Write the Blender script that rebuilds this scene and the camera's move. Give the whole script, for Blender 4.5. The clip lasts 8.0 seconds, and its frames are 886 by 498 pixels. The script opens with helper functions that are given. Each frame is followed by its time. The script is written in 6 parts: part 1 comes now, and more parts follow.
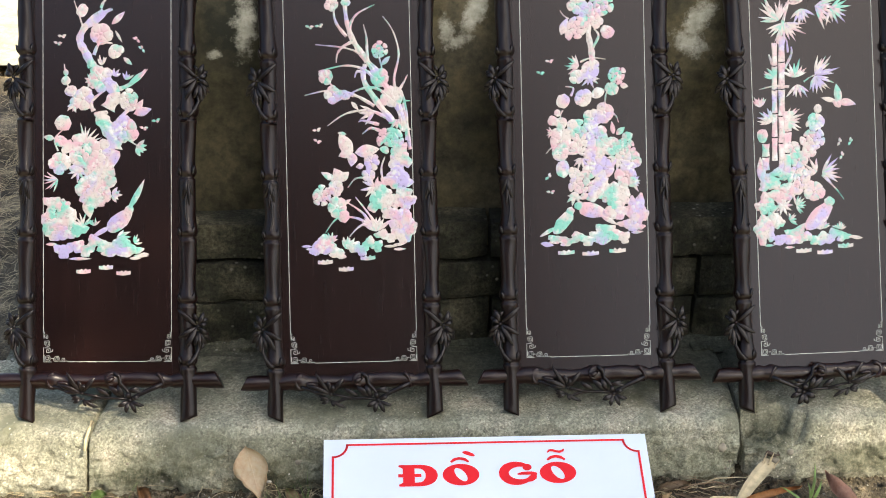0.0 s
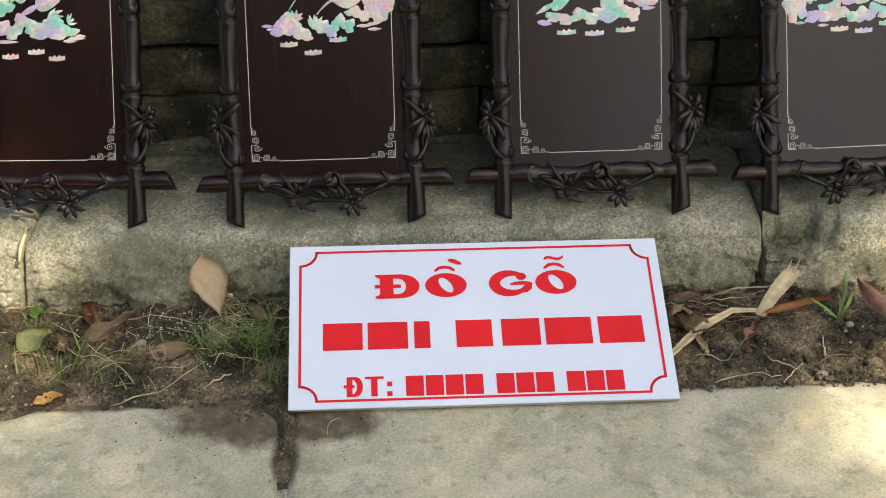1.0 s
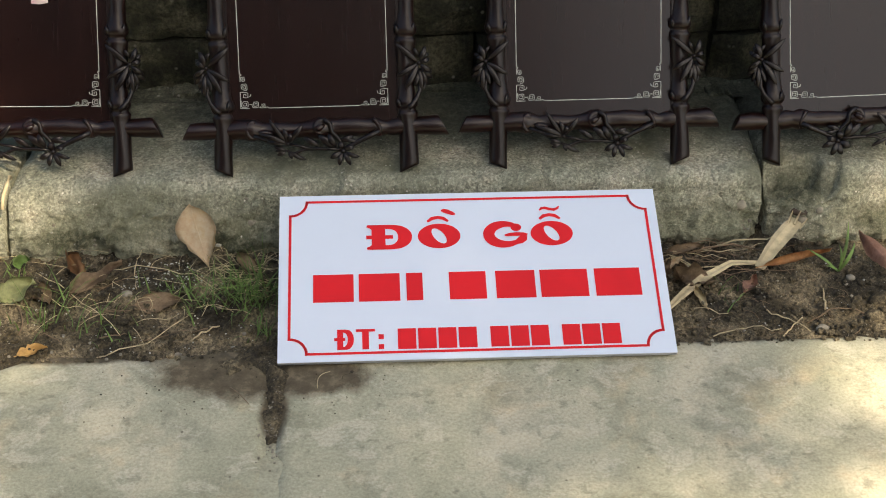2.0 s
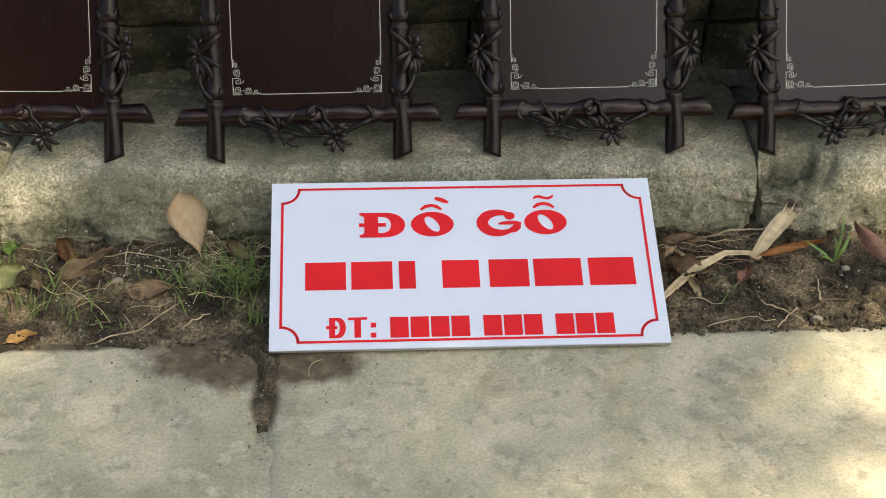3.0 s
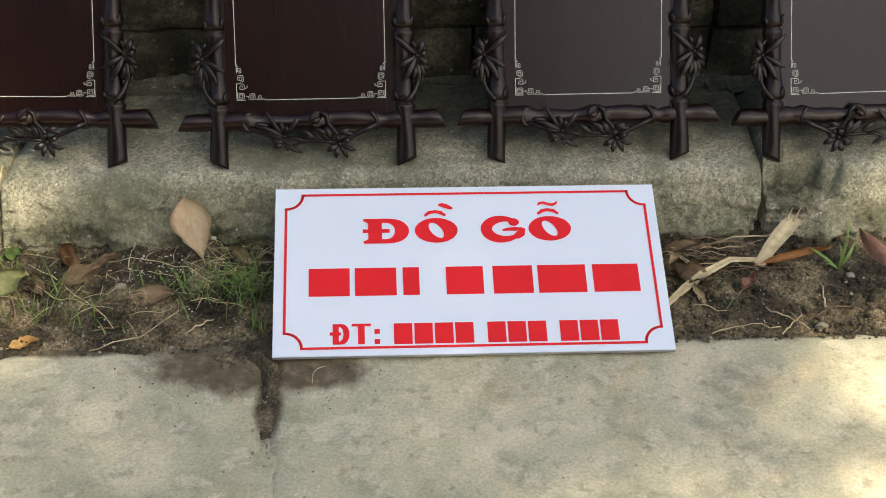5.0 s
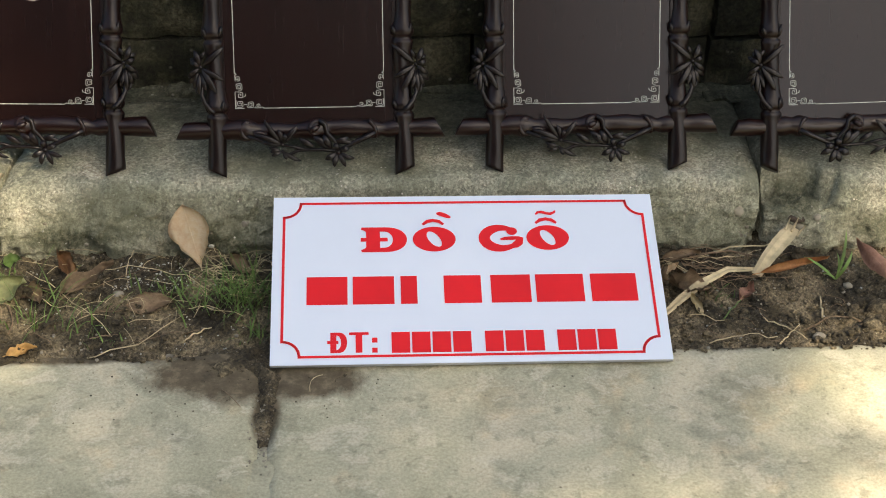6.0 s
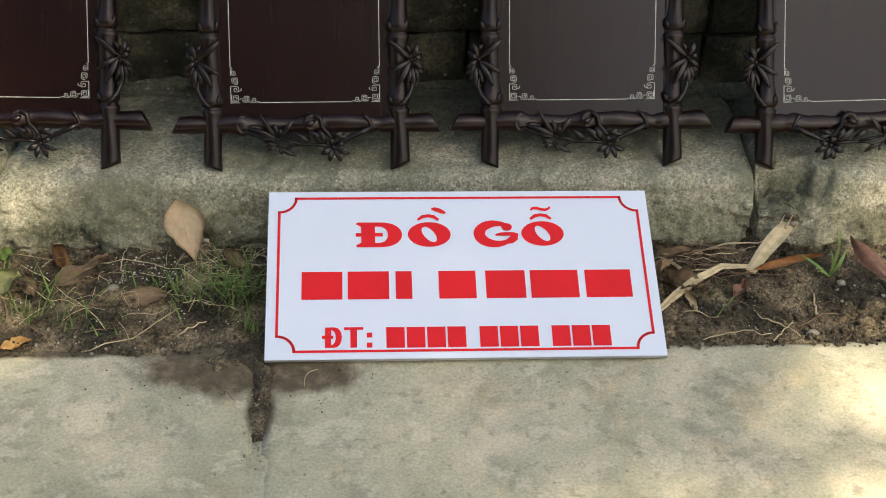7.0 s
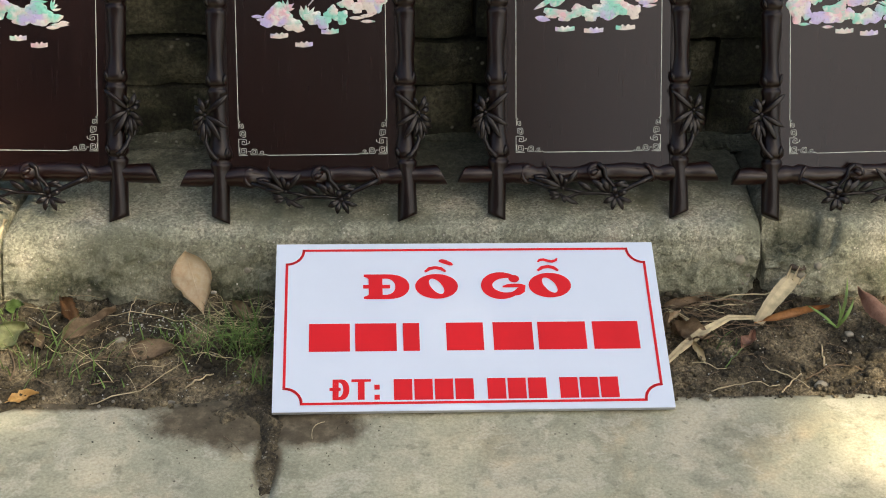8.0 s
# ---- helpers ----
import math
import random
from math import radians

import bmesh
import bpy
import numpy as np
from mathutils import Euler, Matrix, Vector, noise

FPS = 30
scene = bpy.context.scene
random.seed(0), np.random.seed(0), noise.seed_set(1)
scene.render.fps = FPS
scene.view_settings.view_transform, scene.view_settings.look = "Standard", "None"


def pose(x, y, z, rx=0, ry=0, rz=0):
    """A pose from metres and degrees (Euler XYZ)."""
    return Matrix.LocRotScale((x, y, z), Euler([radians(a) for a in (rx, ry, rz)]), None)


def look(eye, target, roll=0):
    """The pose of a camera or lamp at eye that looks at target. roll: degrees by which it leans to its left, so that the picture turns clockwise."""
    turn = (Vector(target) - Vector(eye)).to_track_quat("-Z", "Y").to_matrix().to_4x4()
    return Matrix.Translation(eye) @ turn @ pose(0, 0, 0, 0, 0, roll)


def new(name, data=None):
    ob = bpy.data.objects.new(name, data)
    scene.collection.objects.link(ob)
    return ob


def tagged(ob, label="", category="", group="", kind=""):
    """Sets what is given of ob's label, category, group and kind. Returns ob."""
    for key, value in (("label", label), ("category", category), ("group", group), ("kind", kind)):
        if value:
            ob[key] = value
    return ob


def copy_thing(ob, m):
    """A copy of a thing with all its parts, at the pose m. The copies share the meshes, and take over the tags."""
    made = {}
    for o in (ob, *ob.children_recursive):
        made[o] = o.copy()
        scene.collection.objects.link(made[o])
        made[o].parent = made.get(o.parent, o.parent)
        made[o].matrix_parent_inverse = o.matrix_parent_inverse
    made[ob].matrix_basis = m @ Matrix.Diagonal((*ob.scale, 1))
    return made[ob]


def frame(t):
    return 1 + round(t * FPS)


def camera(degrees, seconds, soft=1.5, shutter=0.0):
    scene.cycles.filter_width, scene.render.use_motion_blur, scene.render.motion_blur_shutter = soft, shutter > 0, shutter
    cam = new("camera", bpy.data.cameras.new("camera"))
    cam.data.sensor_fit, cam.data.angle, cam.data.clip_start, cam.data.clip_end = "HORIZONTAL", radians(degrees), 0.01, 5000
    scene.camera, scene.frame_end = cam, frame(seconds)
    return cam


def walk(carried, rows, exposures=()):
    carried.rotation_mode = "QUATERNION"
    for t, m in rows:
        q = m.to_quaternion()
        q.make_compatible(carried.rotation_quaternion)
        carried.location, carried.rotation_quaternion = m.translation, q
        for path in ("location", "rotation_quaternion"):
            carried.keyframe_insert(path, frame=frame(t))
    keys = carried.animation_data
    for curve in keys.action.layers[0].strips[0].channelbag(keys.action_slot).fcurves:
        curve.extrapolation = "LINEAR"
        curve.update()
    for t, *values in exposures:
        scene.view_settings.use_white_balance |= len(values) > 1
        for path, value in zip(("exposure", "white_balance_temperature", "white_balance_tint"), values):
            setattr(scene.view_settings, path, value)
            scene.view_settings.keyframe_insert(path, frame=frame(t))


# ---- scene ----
cam = camera(34.2, 8.0, 1.0)
PATH = [
    (0, (-0.2125, -1.9584, 1.6388), (-0.1094, -0.1730, 0.7434), 0.74),
    (0.1, (-0.1908, -1.8783, 1.5823), (-0.0947, -0.0975, 0.6771), 0.66),
    (0.2, (-0.1861, -1.8143, 1.5337), (-0.0831, -0.0395, 0.6176), 0.57),
    (0.3, (-0.1744, -1.7653, 1.5282), (-0.0752, -0.0116, 0.5719), 0.58),
    (0.5, (-0.1760, -1.7233, 1.5031), (-0.0679, -0.0045, 0.4864), 0.71),
    (0.7, (-0.1722, -1.7150, 1.4412), (-0.0650, -0.0113, 0.3993), 0.48),
    (1, (-0.1676, -1.6936, 1.4229), (-0.0685, -0.0296, 0.3178), 0.44),
    (1.5, (-0.1560, -1.6734, 1.4070), (-0.0613, -0.0300, 0.2711), 0.40),
    (2, (-0.1640, -1.6512, 1.3907), (-0.0579, -0.0253, 0.2309), 0.83),
    (3.5, (-0.1633, -1.6384, 1.3778), (-0.0487, -0.0218, 0.2059), 1.42),
    (4, (-0.1641, -1.6322, 1.3759), (-0.0509, -0.0175, 0.2011), 1.41),
    (5.5, (-0.1675, -1.6367, 1.3795), (-0.0535, -0.0106, 0.2207), 1.45),
    (6, (-0.1678, -1.6354, 1.3793), (-0.0504, -0.0073, 0.2236), 1.69),
    (6.5, (-0.1737, -1.6351, 1.3786), (-0.0486, -0.0111, 0.2180), 2.01),
    (7, (-0.1730, -1.6368, 1.3814), (-0.0442, -0.0135, 0.2202), 2.22),
    (7.5, (-0.1729, -1.6357, 1.3795), (-0.0445, -0.0101, 0.2216), 2.34),
    (7.8, (-0.1753, -1.6390, 1.3785), (-0.0504, 0.0006, 0.2399), 2.03),
    (8, (-0.1759, -1.6391, 1.3828), (-0.0543, 0.0255, 0.2808), 1.92),
]
walk(cam, [(t, look(eye, target, roll)) for t, eye, target, roll in PATH], [(0.0, 1.55, 6550, 7), (0.2, 1.38, 6700, 7), (0.7, 1.32, 7000, 6), (1.0, 1.15, 7000, 6), (1.5, 1.05, 7000, 6), (3.5, 1.12, 7000, 6), (5.5, 1.14, 7000, 6), (8.0, 1.13, 7000, 6)])

# ---- world and light ----
SUN = Vector((0.38, -0.55, 0.80)).normalized()
world = bpy.data.worlds.new("sky")
scene.world = world
world.use_nodes = True
wn = world.node_tree.nodes
sky = wn.new("ShaderNodeTexSky")
sky.sky_type = "NISHITA"
sky.sun_disc = False
sky.sun_elevation = math.asin(SUN.z)
sky.sun_rotation = math.atan2(SUN.x, SUN.y)
sky.dust_density, sky.ozone_density = 3.0, 0.5
wn["Background"].inputs[1].default_value = 0.115
world.node_tree.links.new(sky.outputs[0], wn["Background"].inputs[0])
sun = new("sun", bpy.data.lights.new("sun", "SUN"))
sun.data.energy, sun.data.angle, sun.data.color = 3.6, radians(0.8), (1.0, 0.85, 0.67)
sun.matrix_world = look(SUN * 20, (0, 0, 0))


# ---- materials ----
def material(name, rough=0.6, metal=0.0, coat=0.0):
    m = bpy.data.materials.new(name)
    m.use_nodes = True
    b = m.node_tree.nodes["Principled BSDF"]
    b.inputs["Roughness"].default_value = rough
    b.inputs["Metallic"].default_value = metal
    b.inputs["Coat Weight"].default_value = coat
    return m, b, m.node_tree.nodes, m.node_tree.links


def coords(nodes, links, stretch=(1, 1, 1), space="Object"):
    tc, mp = nodes.new("ShaderNodeTexCoord"), nodes.new("ShaderNodeMapping")
    mp.inputs["Scale"].default_value = stretch
    links.new(tc.outputs[space], mp.inputs[0])
    return mp.outputs[0]


def noise_tex(nodes, links, vec, scale, detail=6, rough=0.6, warp=0.0):
    n = nodes.new("ShaderNodeTexNoise")
    n.inputs["Scale"].default_value, n.inputs["Detail"].default_value = scale, detail
    n.inputs["Roughness"].default_value = rough
    n.inputs["Distortion"].default_value = warp
    links.new(vec, n.inputs["Vector"])
    return n.outputs["Fac"]


def ramp(nodes, links, fac, stops):
    r = nodes.new("ShaderNodeValToRGB")
    e = r.color_ramp.elements
    while len(e) < len(stops):
        e.new(0.5)
    for k, (p, c) in zip(e, stops):
        k.position, k.color = p, (*c, 1) if len(c) == 3 else c
    links.new(fac, r.inputs[0])
    return r.outputs[0]


def mix(nodes, links, fac, a, b, mode="MIX"):
    n = nodes.new("ShaderNodeMix")
    n.data_type, n.blend_type = "RGBA", mode
    for sock, v in ((n.inputs[0], fac), (n.inputs[6], a), (n.inputs[7], b)):
        if isinstance(v, (int, float)):
            sock.default_value = v
        elif isinstance(v, tuple):
            sock.default_value = (*v, 1)
        else:
            links.new(v, sock)
    return n.outputs[2]


def relief(nodes, links, bsdf, fac, strength, distance):
    n = nodes.new("ShaderNodeBump")
    n.inputs["Strength"].default_value, n.inputs["Distance"].default_value = strength, distance
    links.new(fac, n.inputs["Height"])
    links.new(n.outputs[0], bsdf.inputs["Normal"])


def grainy(name, stops, scale, fine, rough=0.9, bump=0.4, depth=0.004, spots=None, spot_scale=60, stretch=(1, 1, 1), space="Object", stain=None, grit=0.7, cells=None, warp=0.0):
    """Two scales of noise between base colours, speckles on top, and fine relief."""
    m, b, n, l = material(name, rough)
    v = coords(n, l, stretch, space)
    big = ramp(n, l, noise_tex(n, l, v, scale, 6, 0.6, warp), stops)
    small = noise_tex(n, l, v, fine, 8, 0.7)
    col = mix(n, l, grit, big, ramp(n, l, small, [(0.34, (0.14, 0.14, 0.14)), (0.50, (0.48, 0.48, 0.48)), (0.66, (0.85, 0.85, 0.85))]), "OVERLAY")
    if cells:
        vc = n.new("ShaderNodeTexVoronoi")
        vc.inputs["Scale"].default_value = cells[0]
        l.new(v, vc.inputs["Vector"])
        col = mix(n, l, cells[1], col, ramp(n, l, vc.outputs["Color"], [(0.1, (0.12, 0.12, 0.12)), (0.5, (0.47, 0.47, 0.47)), (0.9, (0.82, 0.82, 0.80))]), "OVERLAY")
    if stain:
        col = mix(n, l, ramp(n, l, noise_tex(n, l, v, stain[1], 7, 0.65, warp), [(stain[2], (0, 0, 0)), (stain[3], (1, 1, 1))]), col, stain[0])
    if spots:
        vo = n.new("ShaderNodeTexVoronoi")
        vo.inputs["Scale"].default_value = spot_scale
        l.new(v, vo.inputs["Vector"])
        dots = ramp(n, l, vo.outputs["Distance"], [(0.1, (1, 1, 1)), (0.22, (0, 0, 0))])
        gate = ramp(n, l, noise_tex(n, l, v, spot_scale * 0.15), [(0.5, (0, 0, 0)), (0.62, (1, 1, 1))])
        col = mix(n, l, mix(n, l, 1.0, dots, gate, "MULTIPLY"), col, spots)
    l.new(col, b.inputs["Base Color"])
    relief(n, l, b, small, bump, depth)
    return m


def rosewood(name, tone, rough, stretch, gloss=0.15, spec=0.4):
    m, b, n, l = material(name, rough, coat=gloss)
    b.inputs["Coat Roughness"].default_value = 0.22
    b.inputs["Specular IOR Level"].default_value = spec
    v = coords(n, l, stretch)
    g = noise_tex(n, l, v, 9, 9, 0.65)
    dark = tuple(c * 0.45 for c in tone)
    l.new(ramp(n, l, g, [(0.22, dark), (0.80, tone)]), b.inputs["Base Color"])
    l.new(ramp(n, l, noise_tex(n, l, v, 30), [(0.2, (rough * 0.88,) * 3), (0.8, (rough * 1.15,) * 3)]), b.inputs["Roughness"])
    relief(n, l, b, noise_tex(n, l, v, 40), 0.05, 0.001)
    return m


def plain(name, c, rough=0.5, metal=0.0, vary=0.25, scale=60):
    m, b, n, l = material(name, rough, metal)
    v = coords(n, l)
    lo, hi = tuple(x * (1 - vary) for x in c), tuple(min(1, x * (1 + vary)) for x in c)
    l.new(ramp(n, l, noise_tex(n, l, v, scale), [(0.3, lo), (0.7, hi)]), b.inputs["Base Color"])
    return m


def pearl_material():
    m, b, n, l = material("mother_of_pearl", 0.32, coat=0.3)
    v = coords(n, l)
    info = n.new("ShaderNodeObjectInfo")
    add = n.new("ShaderNodeVectorMath")
    scl = n.new("ShaderNodeVectorMath")
    scl.operation = "SCALE"
    scl.inputs[0].default_value = (0.02, 0.0, 0.02)
    l.new(info.outputs["Random"], scl.inputs["Scale"])
    l.new(v, add.inputs[0])
    l.new(scl.outputs[0], add.inputs[1])
    q = add.outputs[0]

    def veil(scale, shift, lo, hi):
        mv = n.new("ShaderNodeVectorMath")
        mv.inputs[1].default_value = (shift, shift * 2, -shift)
        l.new(q, mv.inputs[0])
        return ramp(n, l, noise_tex(n, l, mv.outputs[0], scale, 3, 0.5), [(lo, (0, 0, 0)), (hi, (1, 1, 1))])

    col = mix(n, l, veil(22, 0.0, 0.44, 0.60), (0.64, 0.57, 0.52), (0.66, 0.40, 0.45))
    col = mix(n, l, veil(27, 3.1, 0.50, 0.61), col, (0.22, 0.57, 0.46))
    col = mix(n, l, veil(20, 7.7, 0.53, 0.65), col, (0.48, 0.41, 0.66))
    col = mix(n, l, veil(60, 5.3, 0.56, 0.70), col, (0.70, 0.70, 0.66))
    cut = ramp(n, l, noise_tex(n, l, v, 190, 5, 0.7), [(0.34, (0.34, 0.31, 0.30)), (0.45, (1, 1, 1))])
    l.new(mix(n, l, 0.55, col, cut, "MULTIPLY"), b.inputs["Base Color"])
    return m


POST = rosewood("post_wood", (0.011, 0.0040, 0.0033), 0.36, (6, 6, 0.8), 0.08, 0.28)
BAR = rosewood("bar_wood", (0.015, 0.0048, 0.0038), 0.31, (0.8, 6, 6), 0.14, 0.32)
BOARD = rosewood("board_wood", (0.0150, 0.0053, 0.0045), 0.25, (8, 8, 0.5), 0.08, 0.31)
CARVED = rosewood("carved_wood", (0.008, 0.0040, 0.0036), 0.34, (4, 4, 4), 0.12, 0.30)
PEARL = pearl_material()
SILVER = plain("pearl_line", (0.46, 0.48, 0.44), 0.3, 0.0, 0.3, 120)
KERB = grainy("kerb_concrete", [(0.34, (0.27, 0.275, 0.195)), (0.50, (0.39, 0.385, 0.285)), (0.66, (0.54, 0.505, 0.385))], 9, 230, 0.92, 1.0, 0.006, (0.90, 0.86, 0.74), 110, stain=((0.19, 0.195, 0.130), 7, 0.48, 0.66), grit=0.66, cells=(210, 0.42), warp=0.2)
# tone holds damp concrete and, on the bed, the shade under the panels
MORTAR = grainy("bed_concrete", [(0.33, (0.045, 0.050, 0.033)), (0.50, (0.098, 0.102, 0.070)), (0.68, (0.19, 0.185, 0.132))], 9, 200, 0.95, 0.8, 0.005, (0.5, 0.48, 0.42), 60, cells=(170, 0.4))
def old_concrete(name):
    """Trodden cement: pale skin, grey-green damp stains, ochre worn patches, fine flecks and pits."""
    m, b, n, l = material(name, 0.88)
    v = coords(n, l)
    wide = coords(n, l, (1.0, 1.15, 1.0))
    col = ramp(n, l, noise_tex(n, l, v, 4.5, 7, 0.6, 0.3), [(0.34, (0.33, 0.325, 0.225)), (0.50, (0.47, 0.45, 0.32)), (0.64, (0.60, 0.545, 0.39))])
    ochre = ramp(n, l, noise_tex(n, l, v, 7.0, 6, 0.6, 0.2), [(0.55, (0, 0, 0)), (0.70, (0.65, 0.65, 0.65))])
    col = mix(n, l, ochre, col, (0.66, 0.515, 0.31))
    damp = ramp(n, l, noise_tex(n, l, wide, 7.5, 9, 0.62, 0.25), [(0.47, (0, 0, 0)), (0.64, (0.75, 0.75, 0.75))])
    col = mix(n, l, damp, col, (0.265, 0.262, 0.185))
    skin = ramp(n, l, noise_tex(n, l, wide, 15, 10, 0.70, 0.4), [(0.54, (0, 0, 0)), (0.60, (0.45, 0.45, 0.45))])
    col = mix(n, l, skin, col, (0.64, 0.60, 0.46))
    fleck = ramp(n, l, noise_tex(n, l, wide, 34, 7, 0.62, 0.3), [(0.585, (0, 0, 0)), (0.66, (0.5, 0.5, 0.5))])
    col = mix(n, l, fleck, col, (0.20, 0.19, 0.13))
    fine = noise_tex(n, l, v, 210, 7, 0.72)
    col = mix(n, l, 0.36, col, ramp(n, l, fine, [(0.34, (0.18, 0.18, 0.18)), (0.50, (0.49, 0.49, 0.49)), (0.66, (0.80, 0.80, 0.80))]), "OVERLAY")
    vo = n.new("ShaderNodeTexVoronoi")
    vo.inputs["Scale"].default_value = 75
    l.new(v, vo.inputs["Vector"])
    pits = mix(n, l, 1.0, ramp(n, l, vo.outputs["Distance"], [(0.08, (1, 1, 1)), (0.18, (0, 0, 0))]), ramp(n, l, noise_tex(n, l, v, 11), [(0.54, (0, 0, 0)), (0.64, (1, 1, 1))]), "MULTIPLY")
    col = mix(n, l, pits, col, (0.13, 0.115, 0.08))
    l.new(col, b.inputs["Base Color"])
    relief(n, l, b, fine, 0.30, 0.002)
    return m


PAVE = old_concrete("pavement_concrete")
SOIL = grainy("soil", [(0.38, (0.036, 0.029, 0.017)), (0.52, (0.110, 0.089, 0.053)), (0.66, (0.31, 0.25, 0.155))], 10, 260, 0.97, 1.0, 0.006, (0.40, 0.36, 0.28), 190, grit=0.9, cells=(230, 0.6))
WALL = grainy("mossy_wall", [(0.35, (0.050, 0.045, 0.024)), (0.55, (0.105, 0.090, 0.050)), (0.7, (0.18, 0.155, 0.098))], 6, 40, 0.95, 0.5, 0.006, stain=((0.018, 0.019, 0.012), 3.0, 0.5, 0.65))
MOSSY = grainy("black_moss", [(0.34, (0.014, 0.015, 0.009)), (0.50, (0.045, 0.045, 0.027)), (0.66, (0.14, 0.13, 0.085))], 11, 140, 0.95, 1.0, 0.008, (0.4, 0.38, 0.32), 50, grit=0.9)
LIME = grainy("flaked_limewash", [(0.35, (0.35, 0.35, 0.29)), (0.65, (0.55, 0.54, 0.48))], 14, 60, 0.95, 0.4, 0.003)


def soil_film(m, spots):
    """Thin soil trodden onto a slab, with a ragged soft edge: centre x, y, half sizes."""
    n, l = m.node_tree.nodes, m.node_tree.links
    b = n["Principled BSDF"]
    old = b.inputs["Base Color"].links[0].from_socket
    v = coords(n, l)
    total = None
    for x, y, w, h in spots:
        shift = n.new("ShaderNodeVectorMath")
        shift.operation = "SUBTRACT"
        shift.inputs[1].default_value = (x, y, 0)
        l.new(v, shift.inputs[0])
        div = n.new("ShaderNodeVectorMath")
        div.operation = "DIVIDE"
        div.inputs[1].default_value = (w, h, 1000)
        l.new(shift.outputs[0], div.inputs[0])
        ln = n.new("ShaderNodeVectorMath")
        ln.operation = "LENGTH"
        l.new(div.outputs[0], ln.inputs[0])
        spot = ramp(n, l, ln.outputs["Value"], [(0.2, (1, 1, 1)), (1.0, (0, 0, 0))])
        total = spot if total is None else mix(n, l, 1.0, total, spot, "LIGHTEN")
    both = mix(n, l, 0.58, total, noise_tex(n, l, v, 13, 9, 0.72))
    edge = ramp(n, l, both, [(0.39, (0, 0, 0)), (0.55, (1, 1, 1))])
    gate = mix(n, l, 1.0, edge, ramp(n, l, total, [(0.0, (0, 0, 0)), (0.15, (1, 1, 1))]), "MULTIPLY")
    tone = ramp(n, l, noise_tex(n, l, v, 40, 8, 0.7), [(0.3, (0.065, 0.052, 0.031)), (0.52, (0.125, 0.100, 0.060)), (0.7, (0.24, 0.185, 0.115))])
    l.new(mix(n, l, gate, old, tone), b.inputs["Base Color"])


soil_film(PAVE, [(-0.37, 0.00, 0.17, 0.095), (-0.255, -0.02, 0.14, 0.060), (-0.303, -0.08, 0.030, 0.11), (-0.60, 0.045, 0.25, 0.028), (0.45, 0.05, 0.4, 0.020)])


def moss_shade_film(m, spots, strength, tones):
    """Dark moss and soot, or damp with painted shade, in ragged patches on concrete: centre x, y, z, half sizes."""
    n, l = m.node_tree.nodes, m.node_tree.links
    b = n["Principled BSDF"]
    old = b.inputs["Base Color"].links[0].from_socket
    v = coords(n, l)
    total = None
    for x, y, z, w, d, h in spots:
        shift = n.new("ShaderNodeVectorMath")
        shift.operation = "SUBTRACT"
        shift.inputs[1].default_value = (x, y, z)
        l.new(v, shift.inputs[0])
        div = n.new("ShaderNodeVectorMath")
        div.operation = "DIVIDE"
        div.inputs[1].default_value = (w, d, h)
        l.new(shift.outputs[0], div.inputs[0])
        ln = n.new("ShaderNodeVectorMath")
        ln.operation = "LENGTH"
        l.new(div.outputs[0], ln.inputs[0])
        spot = ramp(n, l, ln.outputs["Value"], [(0.25, (1, 1, 1)), (1.0, (0, 0, 0))])
        total = spot if total is None else mix(n, l, 1.0, total, spot, "LIGHTEN")
    both = mix(n, l, 0.60, total, noise_tex(n, l, v, 24, 10, 0.75))
    edge = ramp(n, l, both, [(0.40, (0, 0, 0)), (0.62, (1, 1, 1))])
    gate = mix(n, l, 1.0, edge, ramp(n, l, total, [(0.0, (0, 0, 0)), (0.25, (1, 1, 1))]), "MULTIPLY")
    tone = ramp(n, l, noise_tex(n, l, v, 95, 9, 0.85), [(0.36, tones[0]), (0.50, tones[1]), (0.62, tones[2])])
    l.new(mix(n, l, mix(n, l, strength, (0, 0, 0), gate), old, tone), b.inputs["Base Color"])


BLACK_MOSS = ((0.030, 0.034, 0.018), (0.095, 0.100, 0.058), (0.26, 0.25, 0.17))
GREEN_FILM = ((0.075, 0.085, 0.048), (0.205, 0.210, 0.130), (0.46, 0.44, 0.32))
DAMP_SHADE = ((0.030, 0.034, 0.022), (0.075, 0.078, 0.053), (0.15, 0.148, 0.105))
moss_shade_film(KERB, [(-0.25, 0.300, 0.035, 0.62, 0.05, 0.080), (0.40, 0.300, 0.035, 0.20, 0.05, 0.075), (-0.62, 0.300, 0.045, 0.18, 0.05, 0.070)], 0.5, GREEN_FILM)
moss_shade_film(KERB, [(0.560, 0.345, 0.070, 0.085, 0.055, 0.090), (0.74, 0.300, 0.035, 0.18, 0.05, 0.055), (-0.64, 0.295, 0.030, 0.13, 0.04, 0.035), (-0.40, 0.295, 0.015, 0.10, 0.04, 0.035)], 0.9, BLACK_MOSS)
# rear top: damp stain together with the panels' shade, painted into the colour
moss_shade_film(KERB, [(-0.05, 0.560, 0.12, 0.80, 0.180, 0.10), (0.45, 0.560, 0.12, 0.45, 0.170, 0.10)], 0.95, DAMP_SHADE)


